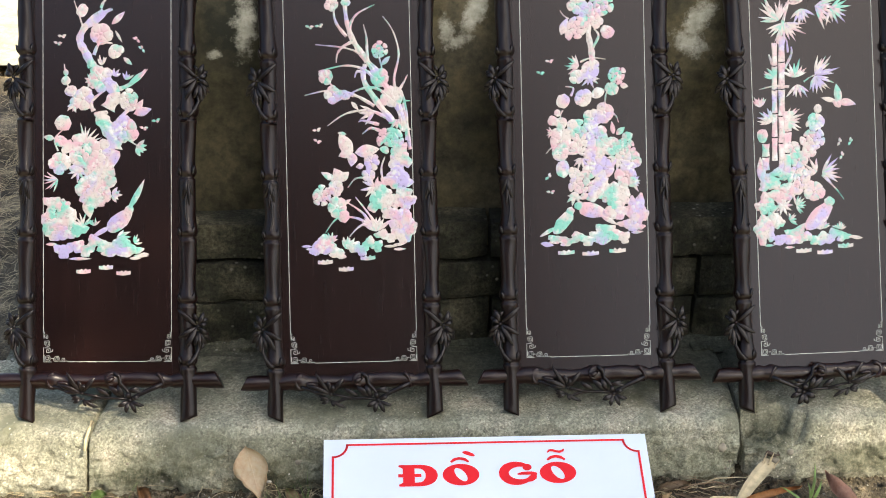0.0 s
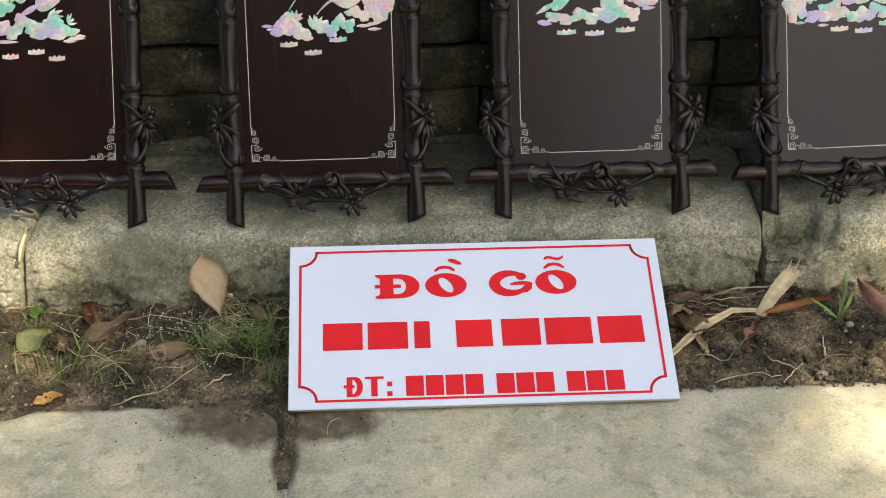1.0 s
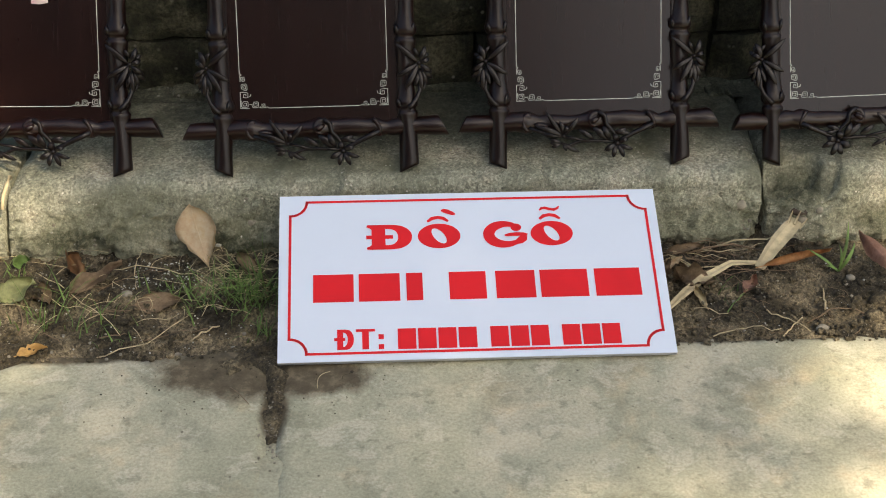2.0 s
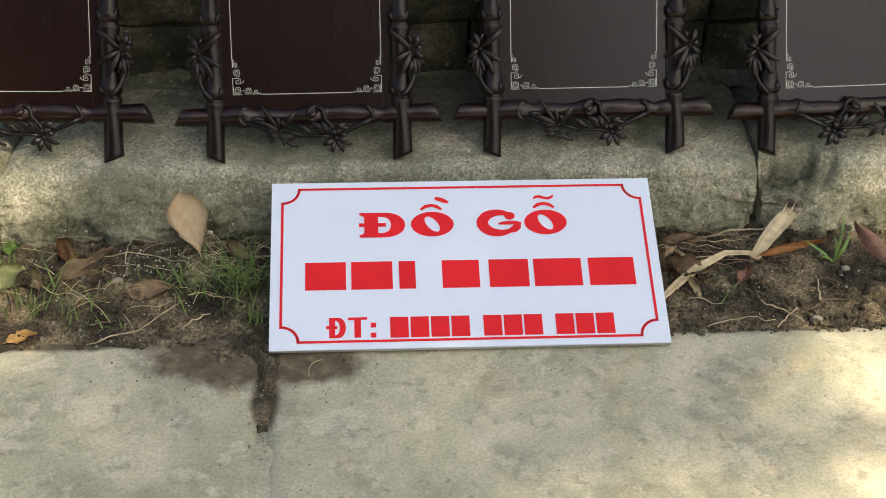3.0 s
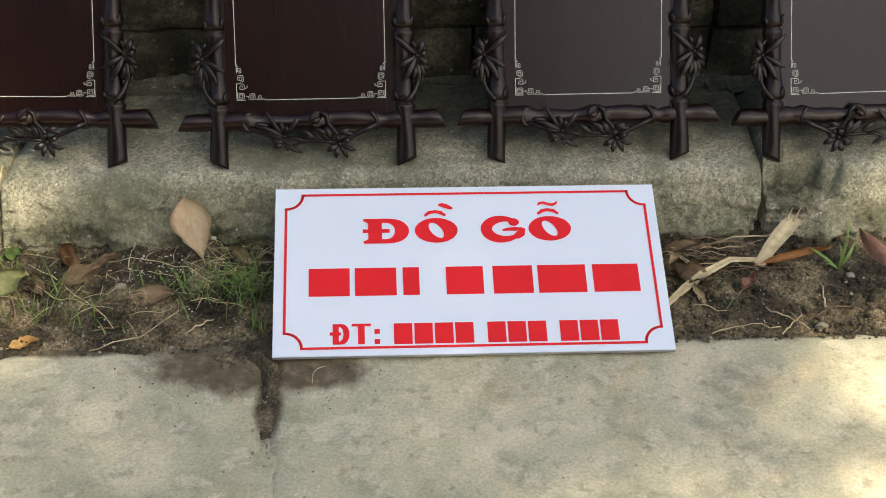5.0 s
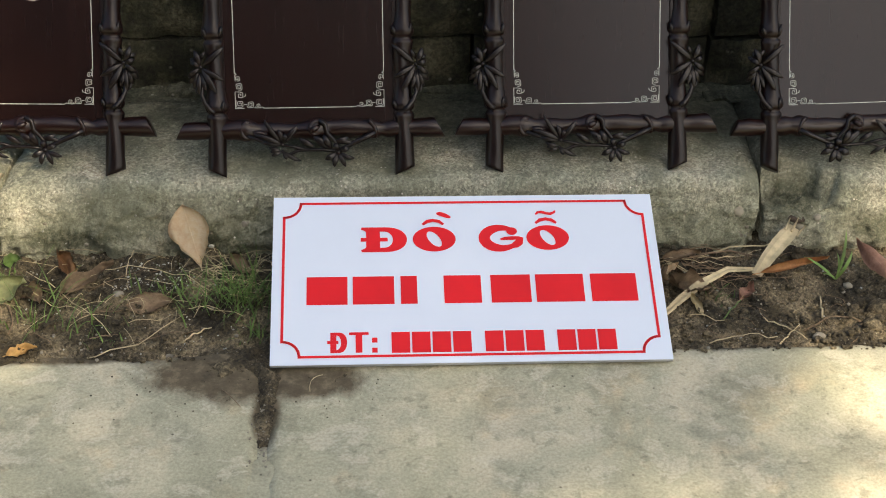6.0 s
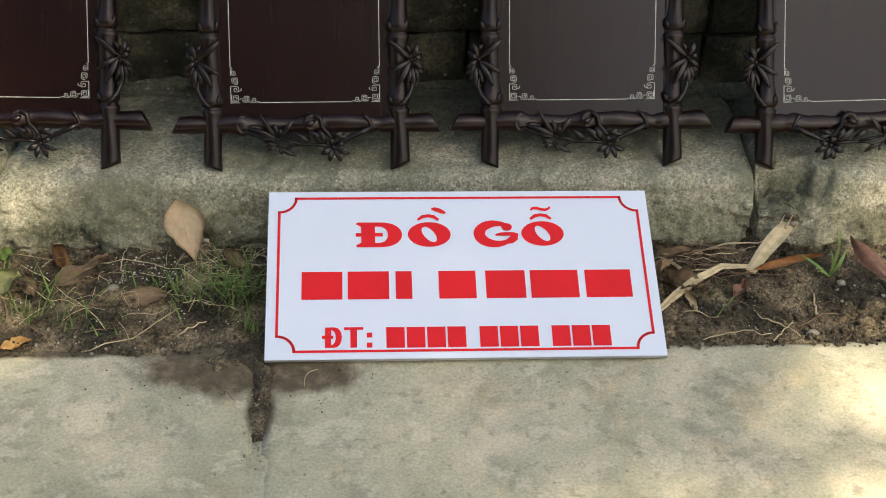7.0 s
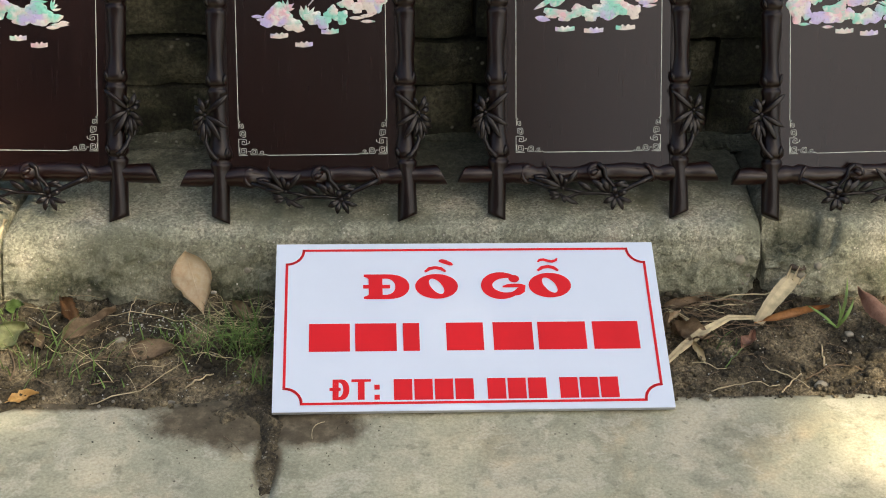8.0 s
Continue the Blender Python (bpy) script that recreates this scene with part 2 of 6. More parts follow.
def limewash(m, spots):
    """Ragged remains of limewash on a wall: centre x, z, half sizes, turn."""
    n, l = m.node_tree.nodes, m.node_tree.links
    b = n["Principled BSDF"]
    old = b.inputs["Base Color"].links[0].from_socket
    v = coords(n, l)
    ragged = noise_tex(n, l, v, 34, 10, 0.8)
    total = None
    for x, z, w, h, turn in spots:
        shift = n.new("ShaderNodeVectorMath")
        shift.operation = "SUBTRACT"
        shift.inputs[1].default_value = (x, 0, z)
        l.new(v, shift.inputs[0])
        mp = n.new("ShaderNodeMapping")
        mp.vector_type = "TEXTURE"
        mp.inputs["Rotation"].default_value = (0, radians(turn), 0)
        mp.inputs["Scale"].default_value = (w, 1000, h)
        l.new(shift.outputs[0], mp.inputs[0])
        ln = n.new("ShaderNodeVectorMath")
        ln.operation = "LENGTH"
        l.new(mp.outputs[0], ln.inputs[0])
        spot = ramp(n, l, ln.outputs["Value"], [(0.15, (1, 1, 1)), (1.0, (0, 0, 0))])
        total = spot if total is None else mix(n, l, 1.0, total, spot, "LIGHTEN")
    both = mix(n, l, 0.68, total, ragged)
    edge = ramp(n, l, both, [(0.50, (0, 0, 0)), (0.64, (1, 1, 1))])
    gate = mix(n, l, 1.0, edge, ramp(n, l, total, [(0.02, (0, 0, 0)), (0.2, (1, 1, 1))]), "MULTIPLY")
    tone = ramp(n, l, noise_tex(n, l, v, 50), [(0.3, (0.26, 0.26, 0.20)), (0.7, (0.52, 0.51, 0.44))])
    l.new(mix(n, l, gate, old, tone), b.inputs["Base Color"])


limewash(WALL, [(-0.445, 0.775, 0.045, 0.13, 8), (-0.51, 0.72, 0.030, 0.022, -10), (-0.055, 0.76, 0.03, 0.07, -5), (-0.035, 0.74, 0.06, 0.03, -25),
                (0.000, 0.81, 0.035, 0.11, 20), (0.440, 0.785, 0.05, 0.09, 35), (0.425, 0.735, 0.075, 0.045, 30), (0.365, 0.60, 0.02, 0.07, 0)])
WHITE = plain("sign_white", (0.70, 0.77, 0.88), 0.22, 0.0, 0.02, 6)
RED = plain("sign_red", (0.74, 0.016, 0.022), 0.3, 0.0, 0.06, 12)
RED.node_tree.nodes["Principled BSDF"].inputs["Specular IOR Level"].default_value = 0.25
EDGE = plain("sign_core", (0.45, 0.46, 0.48), 0.4, 0.3, 0.15, 30)
GRASS = plain("grass_green", (0.13, 0.21, 0.05), 0.6, 0.0, 0.5, 30)
STRAW = plain("dry_straw", (0.52, 0.43, 0.26), 0.8, 0.0, 0.45, 30)
TWIG = plain("twig_brown", (0.20, 0.14, 0.085), 0.85, 0.0, 0.4, 60)
TAN_LEAF = grainy("tan_leaf", [(0.35, (0.76, 0.60, 0.41)), (0.65, (0.86, 0.74, 0.54))], 25, 150, 0.7, 0.2, 0.001, grit=0.3)
BROWN_LEAF = grainy("brown_leaf", [(0.35, (0.16, 0.11, 0.065)), (0.65, (0.36, 0.26, 0.165))], 25, 150, 0.75, 0.3, 0.001, grit=0.3)
RUST_LEAF = grainy("rust_leaf", [(0.35, (0.20, 0.10, 0.04)), (0.65, (0.36, 0.19, 0.085))], 25, 150, 0.7, 0.3, 0.001, grit=0.3)
OCHRE_LEAF = grainy("ochre_leaf", [(0.35, (0.45, 0.28, 0.10)), (0.65, (0.62, 0.42, 0.18))], 25, 150, 0.7, 0.3, 0.001, grit=0.3)
RED_LEAF = grainy("red_brown_leaf", [(0.35, (0.32, 0.17, 0.115)), (0.65, (0.52, 0.32, 0.24))], 25, 150, 0.75, 0.3, 0.001, grit=0.3)
ORANGE_LEAF = grainy("orange_sheath", [(0.35, (0.36, 0.17, 0.06)), (0.65, (0.58, 0.30, 0.12))], 25, 150, 0.7, 0.3, 0.001, grit=0.3)
PALE_LEAF = grainy("pale_green_leaf", [(0.35, (0.22, 0.25, 0.11)), (0.65, (0.44, 0.46, 0.24))], 25, 150, 0.7, 0.3, 0.001, grit=0.3)
DARKWALL = grainy("added_wall_dark", [(0.35, (0.03, 0.03, 0.022)), (0.65, (0.07, 0.065, 0.05))], 2, 14, 0.95, 0.4, 0.01)
PEBBLE = plain("pebble_grey", (0.26, 0.235, 0.18), 0.85, 0.0, 0.45, 50)
BARK = grainy("bark", [(0.35, (0.07, 0.05, 0.035)), (0.65, (0.16, 0.12, 0.08))], 10, 60, 0.95, 0.6, 0.01)
FOLIAGE = plain("tree_foliage", (0.06, 0.11, 0.03), 0.6, 0.0, 0.5, 3)


# ---- mesh helpers ----
def part(name, bm, mat, parent=None, label="", smooth=False):
    bmesh.ops.recalc_face_normals(bm, faces=bm.faces)
    me = bpy.data.meshes.new(name)
    bm.to_mesh(me)
    bm.free()
    me.materials.append(mat)
    if smooth:
        for f in me.polygons:
            f.use_smooth = True
    ob = new(name, me)
    ob.parent = parent
    return tagged(ob, label)


def box(bm, x0, y0, z0, x1, y1, z1, bevel=0.0):
    got = bmesh.ops.create_cube(bm, size=1.0)["verts"]
    for v in got:
        v.co = Vector(((x0 + x1) / 2 + v.co.x * (x1 - x0), (y0 + y1) / 2 + v.co.y * (y1 - y0), (z0 + z1) / 2 + v.co.z * (z1 - z0)))
    if bevel:
        bmesh.ops.bevel(bm, geom=list({e for v in got for e in v.link_edges}), offset=bevel, segments=2, affect="EDGES")


def tube(bm, pts, radii, segs=10, flat=1.0):
    """A round bar along pts; radii one per point; capped."""
    pts = [Vector(p) for p in pts]
    rings, side = [], None
    for i, p in enumerate(pts):
        d = (pts[min(i + 1, len(pts) - 1)] - pts[max(i - 1, 0)]).normalized()
        ref = Vector((0, 1, 0)) if abs(d.y) < 0.9 else Vector((1, 0, 0))
        a = d.cross(ref).normalized()
        b = d.cross(a).normalized()
        rings.append([bm.verts.new(p + radii[i] * (a * math.cos(t) + b * flat * math.sin(t))) for t in (2 * math.pi * k / segs for k in range(segs))])
    for r, q in zip(rings, rings[1:]):
        for k in range(segs):
            bm.faces.new((r[k], r[(k + 1) % segs], q[(k + 1) % segs], q[k]))
    bm.faces.new(rings[0])
    bm.faces.new(list(reversed(rings[-1])))
    return rings


def curve_pts(a, b, bend, n=6):
    """Points from a to b, bowed by the vector bend."""
    a, b, bend = Vector(a), Vector(b), Vector(bend)
    return [a.lerp(b, i / n) + bend * (4 * (i / n) * (1 - i / n)) for i in range(n + 1)]


def blade(bm, base, tip, width, lift, up, rib=0.25, n=5):
    """A pointed leaf with a raised midrib and thickness."""
    base, tip, up = Vector(base), Vector(tip), Vector(up).normalized()
    side = (tip - base).cross(up).normalized()
    rows = []
    for i in range(n + 1):
        t = i / n
        w = width * max(0.04, math.sin(math.pi * min(1, 0.08 + 0.92 * t)) ** 0.8) / 2
        c = base.lerp(tip, t) + up * (lift * 4 * t * (1 - t))
        rows.append([bm.verts.new(c - side * w), bm.verts.new(c + up * (width * rib)), bm.verts.new(c + side * w), bm.verts.new(c - up * width * 0.12)])
    for r, q in zip(rows, rows[1:]):
        for k in range(4):
            bm.faces.new((r[k], r[(k + 1) % 4], q[(k + 1) % 4], q[k]))
    bm.faces.new(rows[0])
    bm.faces.new(list(reversed(rows[-1])))


def fbm(x, y, z, scale, octaves=4):
    return noise.fractal(Vector((x, y, z)) * scale, 1.0, 2.0, octaves)


def smoothstep(a, b, x):
    t = min(1, max(0, (x - a) / (b - a)))
    return t * t * (3 - 2 * t)


def steps(*stretches):
    out = []
    for a, b, n in stretches:
        out += [a + (b - a) * i / n for i in range(n)]
    return out + [stretches[-1][1]]


def sheet(bm, xs, ys, height):
    rows = [[bm.verts.new((x, y, height(x, y))) for x in xs] for y in ys]
    for r, q in zip(rows, rows[1:]):
        for k in range(len(xs) - 1):
            bm.faces.new((r[k], r[k + 1], q[k + 1], q[k]))


# ---- ground, pavement, kerb, wall ----
K = 0.12           # height of the kerb
FACE = 0.303       # front of the kerb


def soil_height(x, y):
    bank = smoothstep(0.10, 0.30, y) * 0.012
    z = -0.014 + bank + 0.012 * fbm(x, y, 0, 9) + 0.009 * fbm(x, y, 3, 40, 4) + 0.004 * fbm(x, y, 5, 110, 2)
    z += 0.013 * math.exp(-((x + 0.345) / 0.09) ** 2 - ((y - 0.016) / 0.060) ** 2)
    z += 0.017 * math.exp(-((x + 0.302) / 0.017) ** 2) * smoothstep(-0.20, -0.07, y) * smoothstep(0.05, -0.02, y)
    z += 0.010 * math.exp(-((x + 0.235) / 0.07) ** 2 - ((y + 0.018) / 0.032) ** 2)
    if y < 0.034 and (x > -0.16 or x < -0.50):
        z = min(z, -0.010)
    if x > -0.305 and y > -0.006 and x < 0.33:
        z = min(z, -0.004)
    if y > 0.5:
        z = 0.095 + 0.03 * fbm(x, y, 1, 3) + 0.012 * fbm(x, y, 2, 14)
    if y < -0.4 or abs(x) > 1.6:
        z = min(z, -0.03) if y < 0.5 else 0.095
    return z


bm = bmesh.new()
sheet(bm, steps((-120, -8, 8), (-8, -1.6, 10), (-1.6, -0.9, 28), (-0.9, 0.9, 380), (0.9, 1.6, 20), (1.6, 8, 8), (8, 120, 8)),
      steps((-120, -8, 6), (-8, -0.4, 6), (-0.4, -0.12, 36), (-0.12, 0.34, 105), (0.34, 0.56, 2), (0.56, 2.6, 50), (2.6, 8, 10), (8, 120, 8)), soil_height)
ground = tagged(part("ground", bm, SOIL, smooth=True), "bare brown soil with crumbs and fine gravel", "soil", kind="structure")


def kerb_stone(x0, x1, slant0, slant1, chip=None):
    """A cast kerb with a worn round edge; slant: how far an end leans from front to back."""
    prof = [(FACE - 0.012, -0.05)] + [(FACE - 0.012 + 0.032 * i / 21, 0.092 * i / 21) for i in range(22)]
    prof += [(FACE + 0.048 - 0.028 * math.cos(a), 0.092 + (K - 0.092) * math.sin(a)) for a in (math.pi / 2 * i / 7 for i in range(1, 8))]
    prof += [(FACE + 0.048 + 0.072 * i / 18, K) for i in range(1, 19)] + [(FACE + 0.12 + 0.17 * i / 14, K) for i in range(1, 15)] + [(FACE + 0.29, -0.05)]
    n = max(8, int((x1 - x0) / 0.005))
    bm = bmesh.new()
    rows = []
    for i in range(n + 1):
        row = []
        for y, z in prof:
            t = i / n
            back = min(1.6, (y - FACE) / 0.14)
            x = (x0 + slant0 * back) * (1 - t) + (x1 + slant1 * back) * t
            rough = smoothstep(0.118, 0.070, z)
            dy = rough * (0.0060 * fbm(x, y, z, 30, 5) + 0.0050 * fbm(x, y, z, 105, 3) - 0.006 * smoothstep(0.15, 0.5, fbm(x, y, z + 4, 48, 3))) + 0.003 * fbm(x, y, z, 6)
            edge = smoothstep(0.075, 0.11, z) * smoothstep(FACE + 0.095, FACE + 0.04, y)
            dy += edge * (0.008 * fbm(x, 2, 0, 13, 4) + 0.003 * fbm(x, y, z, 70, 3))
            dz = 0.0030 * fbm(x, y, z, 16) + 0.002 * fbm(x, y, z, 60, 2) + edge * (0.007 * fbm(x, 6, 0, 10, 4) - 0.005 * smoothstep(0.1, 0.5, fbm(x, y, 3, 34, 3)))
            dy += 0.012 * smoothstep(0.025 + 0.02 * fbm(x, 4, 0, 11), -0.01, z)
            dy += 0.016 * smoothstep(0.25, 0.55, fbm(x, 8, z * 0.5, 9, 3)) * smoothstep(0.075, 0.02, z)
            if chip:
                far = math.hypot((x - chip[0]) / 0.080, (y - FACE) / 0.085) + 0.30 * fbm(x, y, 5, 20, 4)
                cut = smoothstep(1.0, 0.70, far)
                dz -= cut * (0.050 + 0.014 * fbm(x, y, 9, 45)) * (z / K) ** 2
            end = min(t, 1 - t) * (x1 - x0)
            dz -= 0.010 * smoothstep(0.02, 0.0, end) * (z / K)
            row.append(bm.verts.new((x, y + dy, z + dz)))
        rows.append(row)
    for r, q in zip(rows, rows[1:]):
        for k in range(len(prof) - 1):
            bm.faces.new((r[k], r[k + 1], q[k + 1], q[k]))
    bm.faces.new(rows[0])
    bm.faces.new(list(reversed(rows[-1])))
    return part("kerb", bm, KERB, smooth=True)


for args, words in (((-1.98, -0.752, 0, 0.02), "pale worn concrete kerb end stone with a rounded edge"),
                    ((-0.744, 0.493, 0.02, 0.008), "grey-green weathered concrete kerb with a pitted face"),
                    ((0.507, 1.71, 0.001, 0, (0.552,)), "grey concrete kerb with a broken mossy corner")):
    stone_row = tagged(kerb_stone(*args), words, "kerb", "kerb stones", "structure")
    if args[0] != -0.744:
        for k in range(1, 6):
            copy_thing(stone_row, Matrix.Translation((math.copysign(1.24 * k, args[0]), 0, 0)))


def slab(x0, x1, edge, words):
    """A cast pavement slab whose far edge follows edge(x)."""
    bm = bmesh.new()
    n = max(10, int((x1 - x0) / 0.016))
    cols = []
    for i in range(n + 1):
        x = x0 + (x1 - x0) * i / n
        inset = 0.006 * smoothstep(0.03, 0, min(x - x0, x1 - x))
        far = edge(x) + 0.006 * fbm(x, 0, 0, 25) - inset
        ys = [far, far - 0.006] + [far - 0.006 - (far + 0.45) * j / 30 for j in range(1, 31)] + [-1.0, -2.5, -5.0]
        col = [bm.verts.new((x, far + 0.004, -0.05))]
        for j, y in enumerate(ys):
            xx = x + (0.006 * fbm(x0, y, 0, 14) if i == 0 else 0.006 * fbm(x1, y, 7, 14) if i == n else 0)
            drop = 0.007 if j == 0 else 0.001 if j == 1 else 0
            drop += 0.006 * smoothstep(0.015, 0, min(x - x0, x1 - x))
            col.append(bm.verts.new((xx, y, 0.0025 * fbm(xx, y, 0, 4) + 0.001 * fbm(xx, y, 0, 40, 2) - drop)))
        cols.append(col)
    for r, q in zip(cols, cols[1:]):
        for k in range(len(r) - 1):
            bm.faces.new((r[k], r[k + 1], q[k + 1], q[k]))
    for c in (cols[0], cols[-1]):
        low = [bm.verts.new((v.co.x, v.co.y, -0.05)) for v in c[1:]]
        for k in range(len(low) - 1):
            bm.faces.new((c[k + 1], c[k + 2], low[k + 1], low[k]))
    return tagged(part("pavement", bm, PAVE, smooth=True), words, "pavement", "pavement slabs", "structure")


slab(-9.0, -0.310, lambda x: 0.045 + 0.012 * fbm(x, 3, 0, 7) - 0.034 * smoothstep(-0.63, -0.76, x) - 0.03 * smoothstep(-0.36, -0.31, x), "worn concrete pavement slab with a soil-covered corner")
slab(-0.296, 9.0, lambda x: 0.046 - 0.02 * smoothstep(-0.24, -0.29, x), "stained grey concrete pavement slab in broken sunlight")

bm = bmesh.new()
sheet(bm, [-0.320, -0.311, -0.303, -0.295, -0.286], steps((-5.0, -0.5, 20), (-0.5, -0.13, 60)), lambda x, y: -0.0036 - 0.008 * smoothstep(-0.20, -0.13, y) + 0.002 * fbm(x, y, 0, 30, 3))
tagged(part("pavement_joint", bm, PAVE, smooth=True), "cement-filled shallow joint between pavement slabs", "pavement", kind="structure")

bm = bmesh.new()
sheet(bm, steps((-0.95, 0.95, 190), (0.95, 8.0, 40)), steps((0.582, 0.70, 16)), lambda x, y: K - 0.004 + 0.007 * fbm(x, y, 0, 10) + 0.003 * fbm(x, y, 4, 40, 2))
bed = tagged(part("bed_north", bm, MORTAR, smooth=True), "damp concrete bed between kerb and wall, panel shade in its dark tone", "concrete", kind="structure")

WALL_X0 = -0.80
bm = bmesh.new()


def wall_face(bm, y, z0, z1, depth, x0=WALL_X0, x1=8.0):
    nx, nz = 260, max(4, int((z1 - z0) / 0.02))
    rows = [[bm.verts.new((x0 + (x1 - x0) * i / nx, y + 0.012 * fbm(x0 + (x1 - x0) * i / nx, y, z0 + (z1 - z0) * j / nz, 7), z0 + (z1 - z0) * j / nz + (0.006 * fbm(i * 0.1, z1, 0, 2) if j == nz else 0))) for i in range(nx + 1)] for j in range(nz + 1)]
    for r, q in zip(rows, rows[1:]):
        for k in range(nx):
            bm.faces.new((r[k], r[k + 1], q[k + 1], q[k]))
    top = [bm.verts.new((v.co.x, y + depth, z1)) for v in rows[-1]]
    low = [bm.verts.new((v.co.x, y + depth, z0)) for v in rows[0]]
    for k in range(nx):
        bm.faces.new((rows[-1][k], rows[-1][k + 1], top[k + 1], top[k]))
        bm.faces.new((top[k], top[k + 1], low[k + 1], low[k]))
    for k in (0, nx):
        bm.faces.new([r[k] for r in rows] + [top[k], low[k]])


wall_face(bm, 0.735, 0.05, 0.868, 0.14)
wall_low = tagged(part("wall_low", bm, WALL, smooth=True), "dark mossy low garden wall with flaked limewash", "wall", kind="structure")


def footing_block(x0, x1, z0, z1, seed):
    """A rough stone of the wall's footing."""
    bm = bmesh.new()
    nx, nz = max(6, int((x1 - x0) / 0.02)), 8
    rows = []
    for j in range(nz + 1):
        row = []
        for i in range(nx + 1):
            x, z = x0 + (x1 - x0) * i / nx, z0 + (z1 - z0) * j / nz
            rim = min(x - x0, x1 - x, z - z0, z1 - z)
            y = 0.655 + 0.006 * smoothstep(0.018, 0, rim) + 0.014 * fbm(x, seed, z, 9) + 0.005 * fbm(x, seed, z, 40, 3)
            row.append(bm.verts.new((x, y, z)))
        rows.append(row)
    for r, q in zip(rows, rows[1:]):
        for k in range(nx):
            bm.faces.new((r[k], r[k + 1], q[k + 1], q[k]))
    rim = rows[0] + [r[-1] for r in rows[1:]] + rows[-1][-2::-1] + [r[0] for r in rows[-2:0:-1]]
    back = [bm.verts.new((v.co.x, 0.742, v.co.z)) for v in rim]
    for k in range(len(rim)):
        bm.faces.new((rim[k], rim[(k + 1) % len(rim)], back[(k + 1) % len(rim)], back[k]))
    return part("footing_block", bm, MOSSY, wall_low, smooth=False)


rng = random.Random(5)
for z0, z1, shift in ((0.04, 0.205, 0.0), (0.212, 0.300, -0.17), (0.307, 0.388, 0.06)):
    x = WALL_X0 + (0 if shift <= 0 else 0.02)
    while x < 3.0:
        ln = rng.uniform(0.30, 0.46)
        footing_block(x, x + ln, z0, z1 + rng.uniform(-0.006, 0.004), x * 3 + z0)
        x += ln + 0.008

# ---- inlaid panels ----
LEAN = 26.15
LONG = 1.18
HALF = 0.1505      # from the middle to a post
NODES = (0.097, 0.215, 0.340, 0.454, 0.566, 0.682, 0.80, 0.92, 1.04)


def post(parent, side, foot):
    """A carved bamboo post; foot: how far it reaches below the panel's own zero."""
    vs = sorted(set([-foot, 0.004 - foot] + [0.02 * i for i in range(1, int(LONG / 0.02) + 1)] + [n + d for n in NODES for d in (-0.015, -0.010, -0.006, -0.003, 0.0, 0.003, 0.006, 0.009, 0.013, 0.018)]))
    pts, rad = [], []
    for v in vs:
        r = 0.0154
        for n in NODES:
            r += 0.0036 * math.exp(-((v - n - 0.011) / 0.009) ** 2) + 0.0016 * math.exp(-((v - n + 0.007) / 0.004) ** 2) - 0.0030 * math.exp(-((v - n) / 0.0026) ** 2) - 0.0014 * math.exp(-((v - n - 0.048) / 0.022) ** 2)
        pts.append((side * HALF + 0.0014 * math.sin(v * 23 + side), 0.001 * math.sin(v * 17), v))
        rad.append(r + 0.0007 * math.sin(v * 31 + side * 2))
    bm = bmesh.new()
    rings = tube(bm, pts, rad, 20)
    for k, ring in enumerate(rings):
        for i, v in enumerate(ring):
            out = Vector((v.co.x - pts[k][0], v.co.y - pts[k][1], 0))
            v.co += out * (0.05 * math.sin(i * 0.9 + pts[k][2] * 60) + 0.05 * noise.noise(Vector((i * 0.7, pts[k][2] * 40, side))))
    for v in rings[0] + rings[1]:
        v.co.z += 0.45 * (v.co.x - side * HALF) * side - 0.2 * v.co.y
    ob = part("post", bm, POST, parent, smooth=True)
    for k, n in enumerate(NODES):
        bm = bmesh.new()
        for a, tall in ((-0.75, 0.016), (0.62, 0.019)):
            x, y = side * HALF + 0.0165 * math.sin(a), -0.0165 * math.cos(a)
            blade(bm, (x, y + 0.001, n + 0.003), (x + 0.006 * math.sin(a), y, n + 0.003 + tall), 0.0095, 0.0016, (math.sin(a), -math.cos(a), 0), 0.30, 6)
        part("node_sheath", bm, CARVED, ob, smooth=True)
    return ob


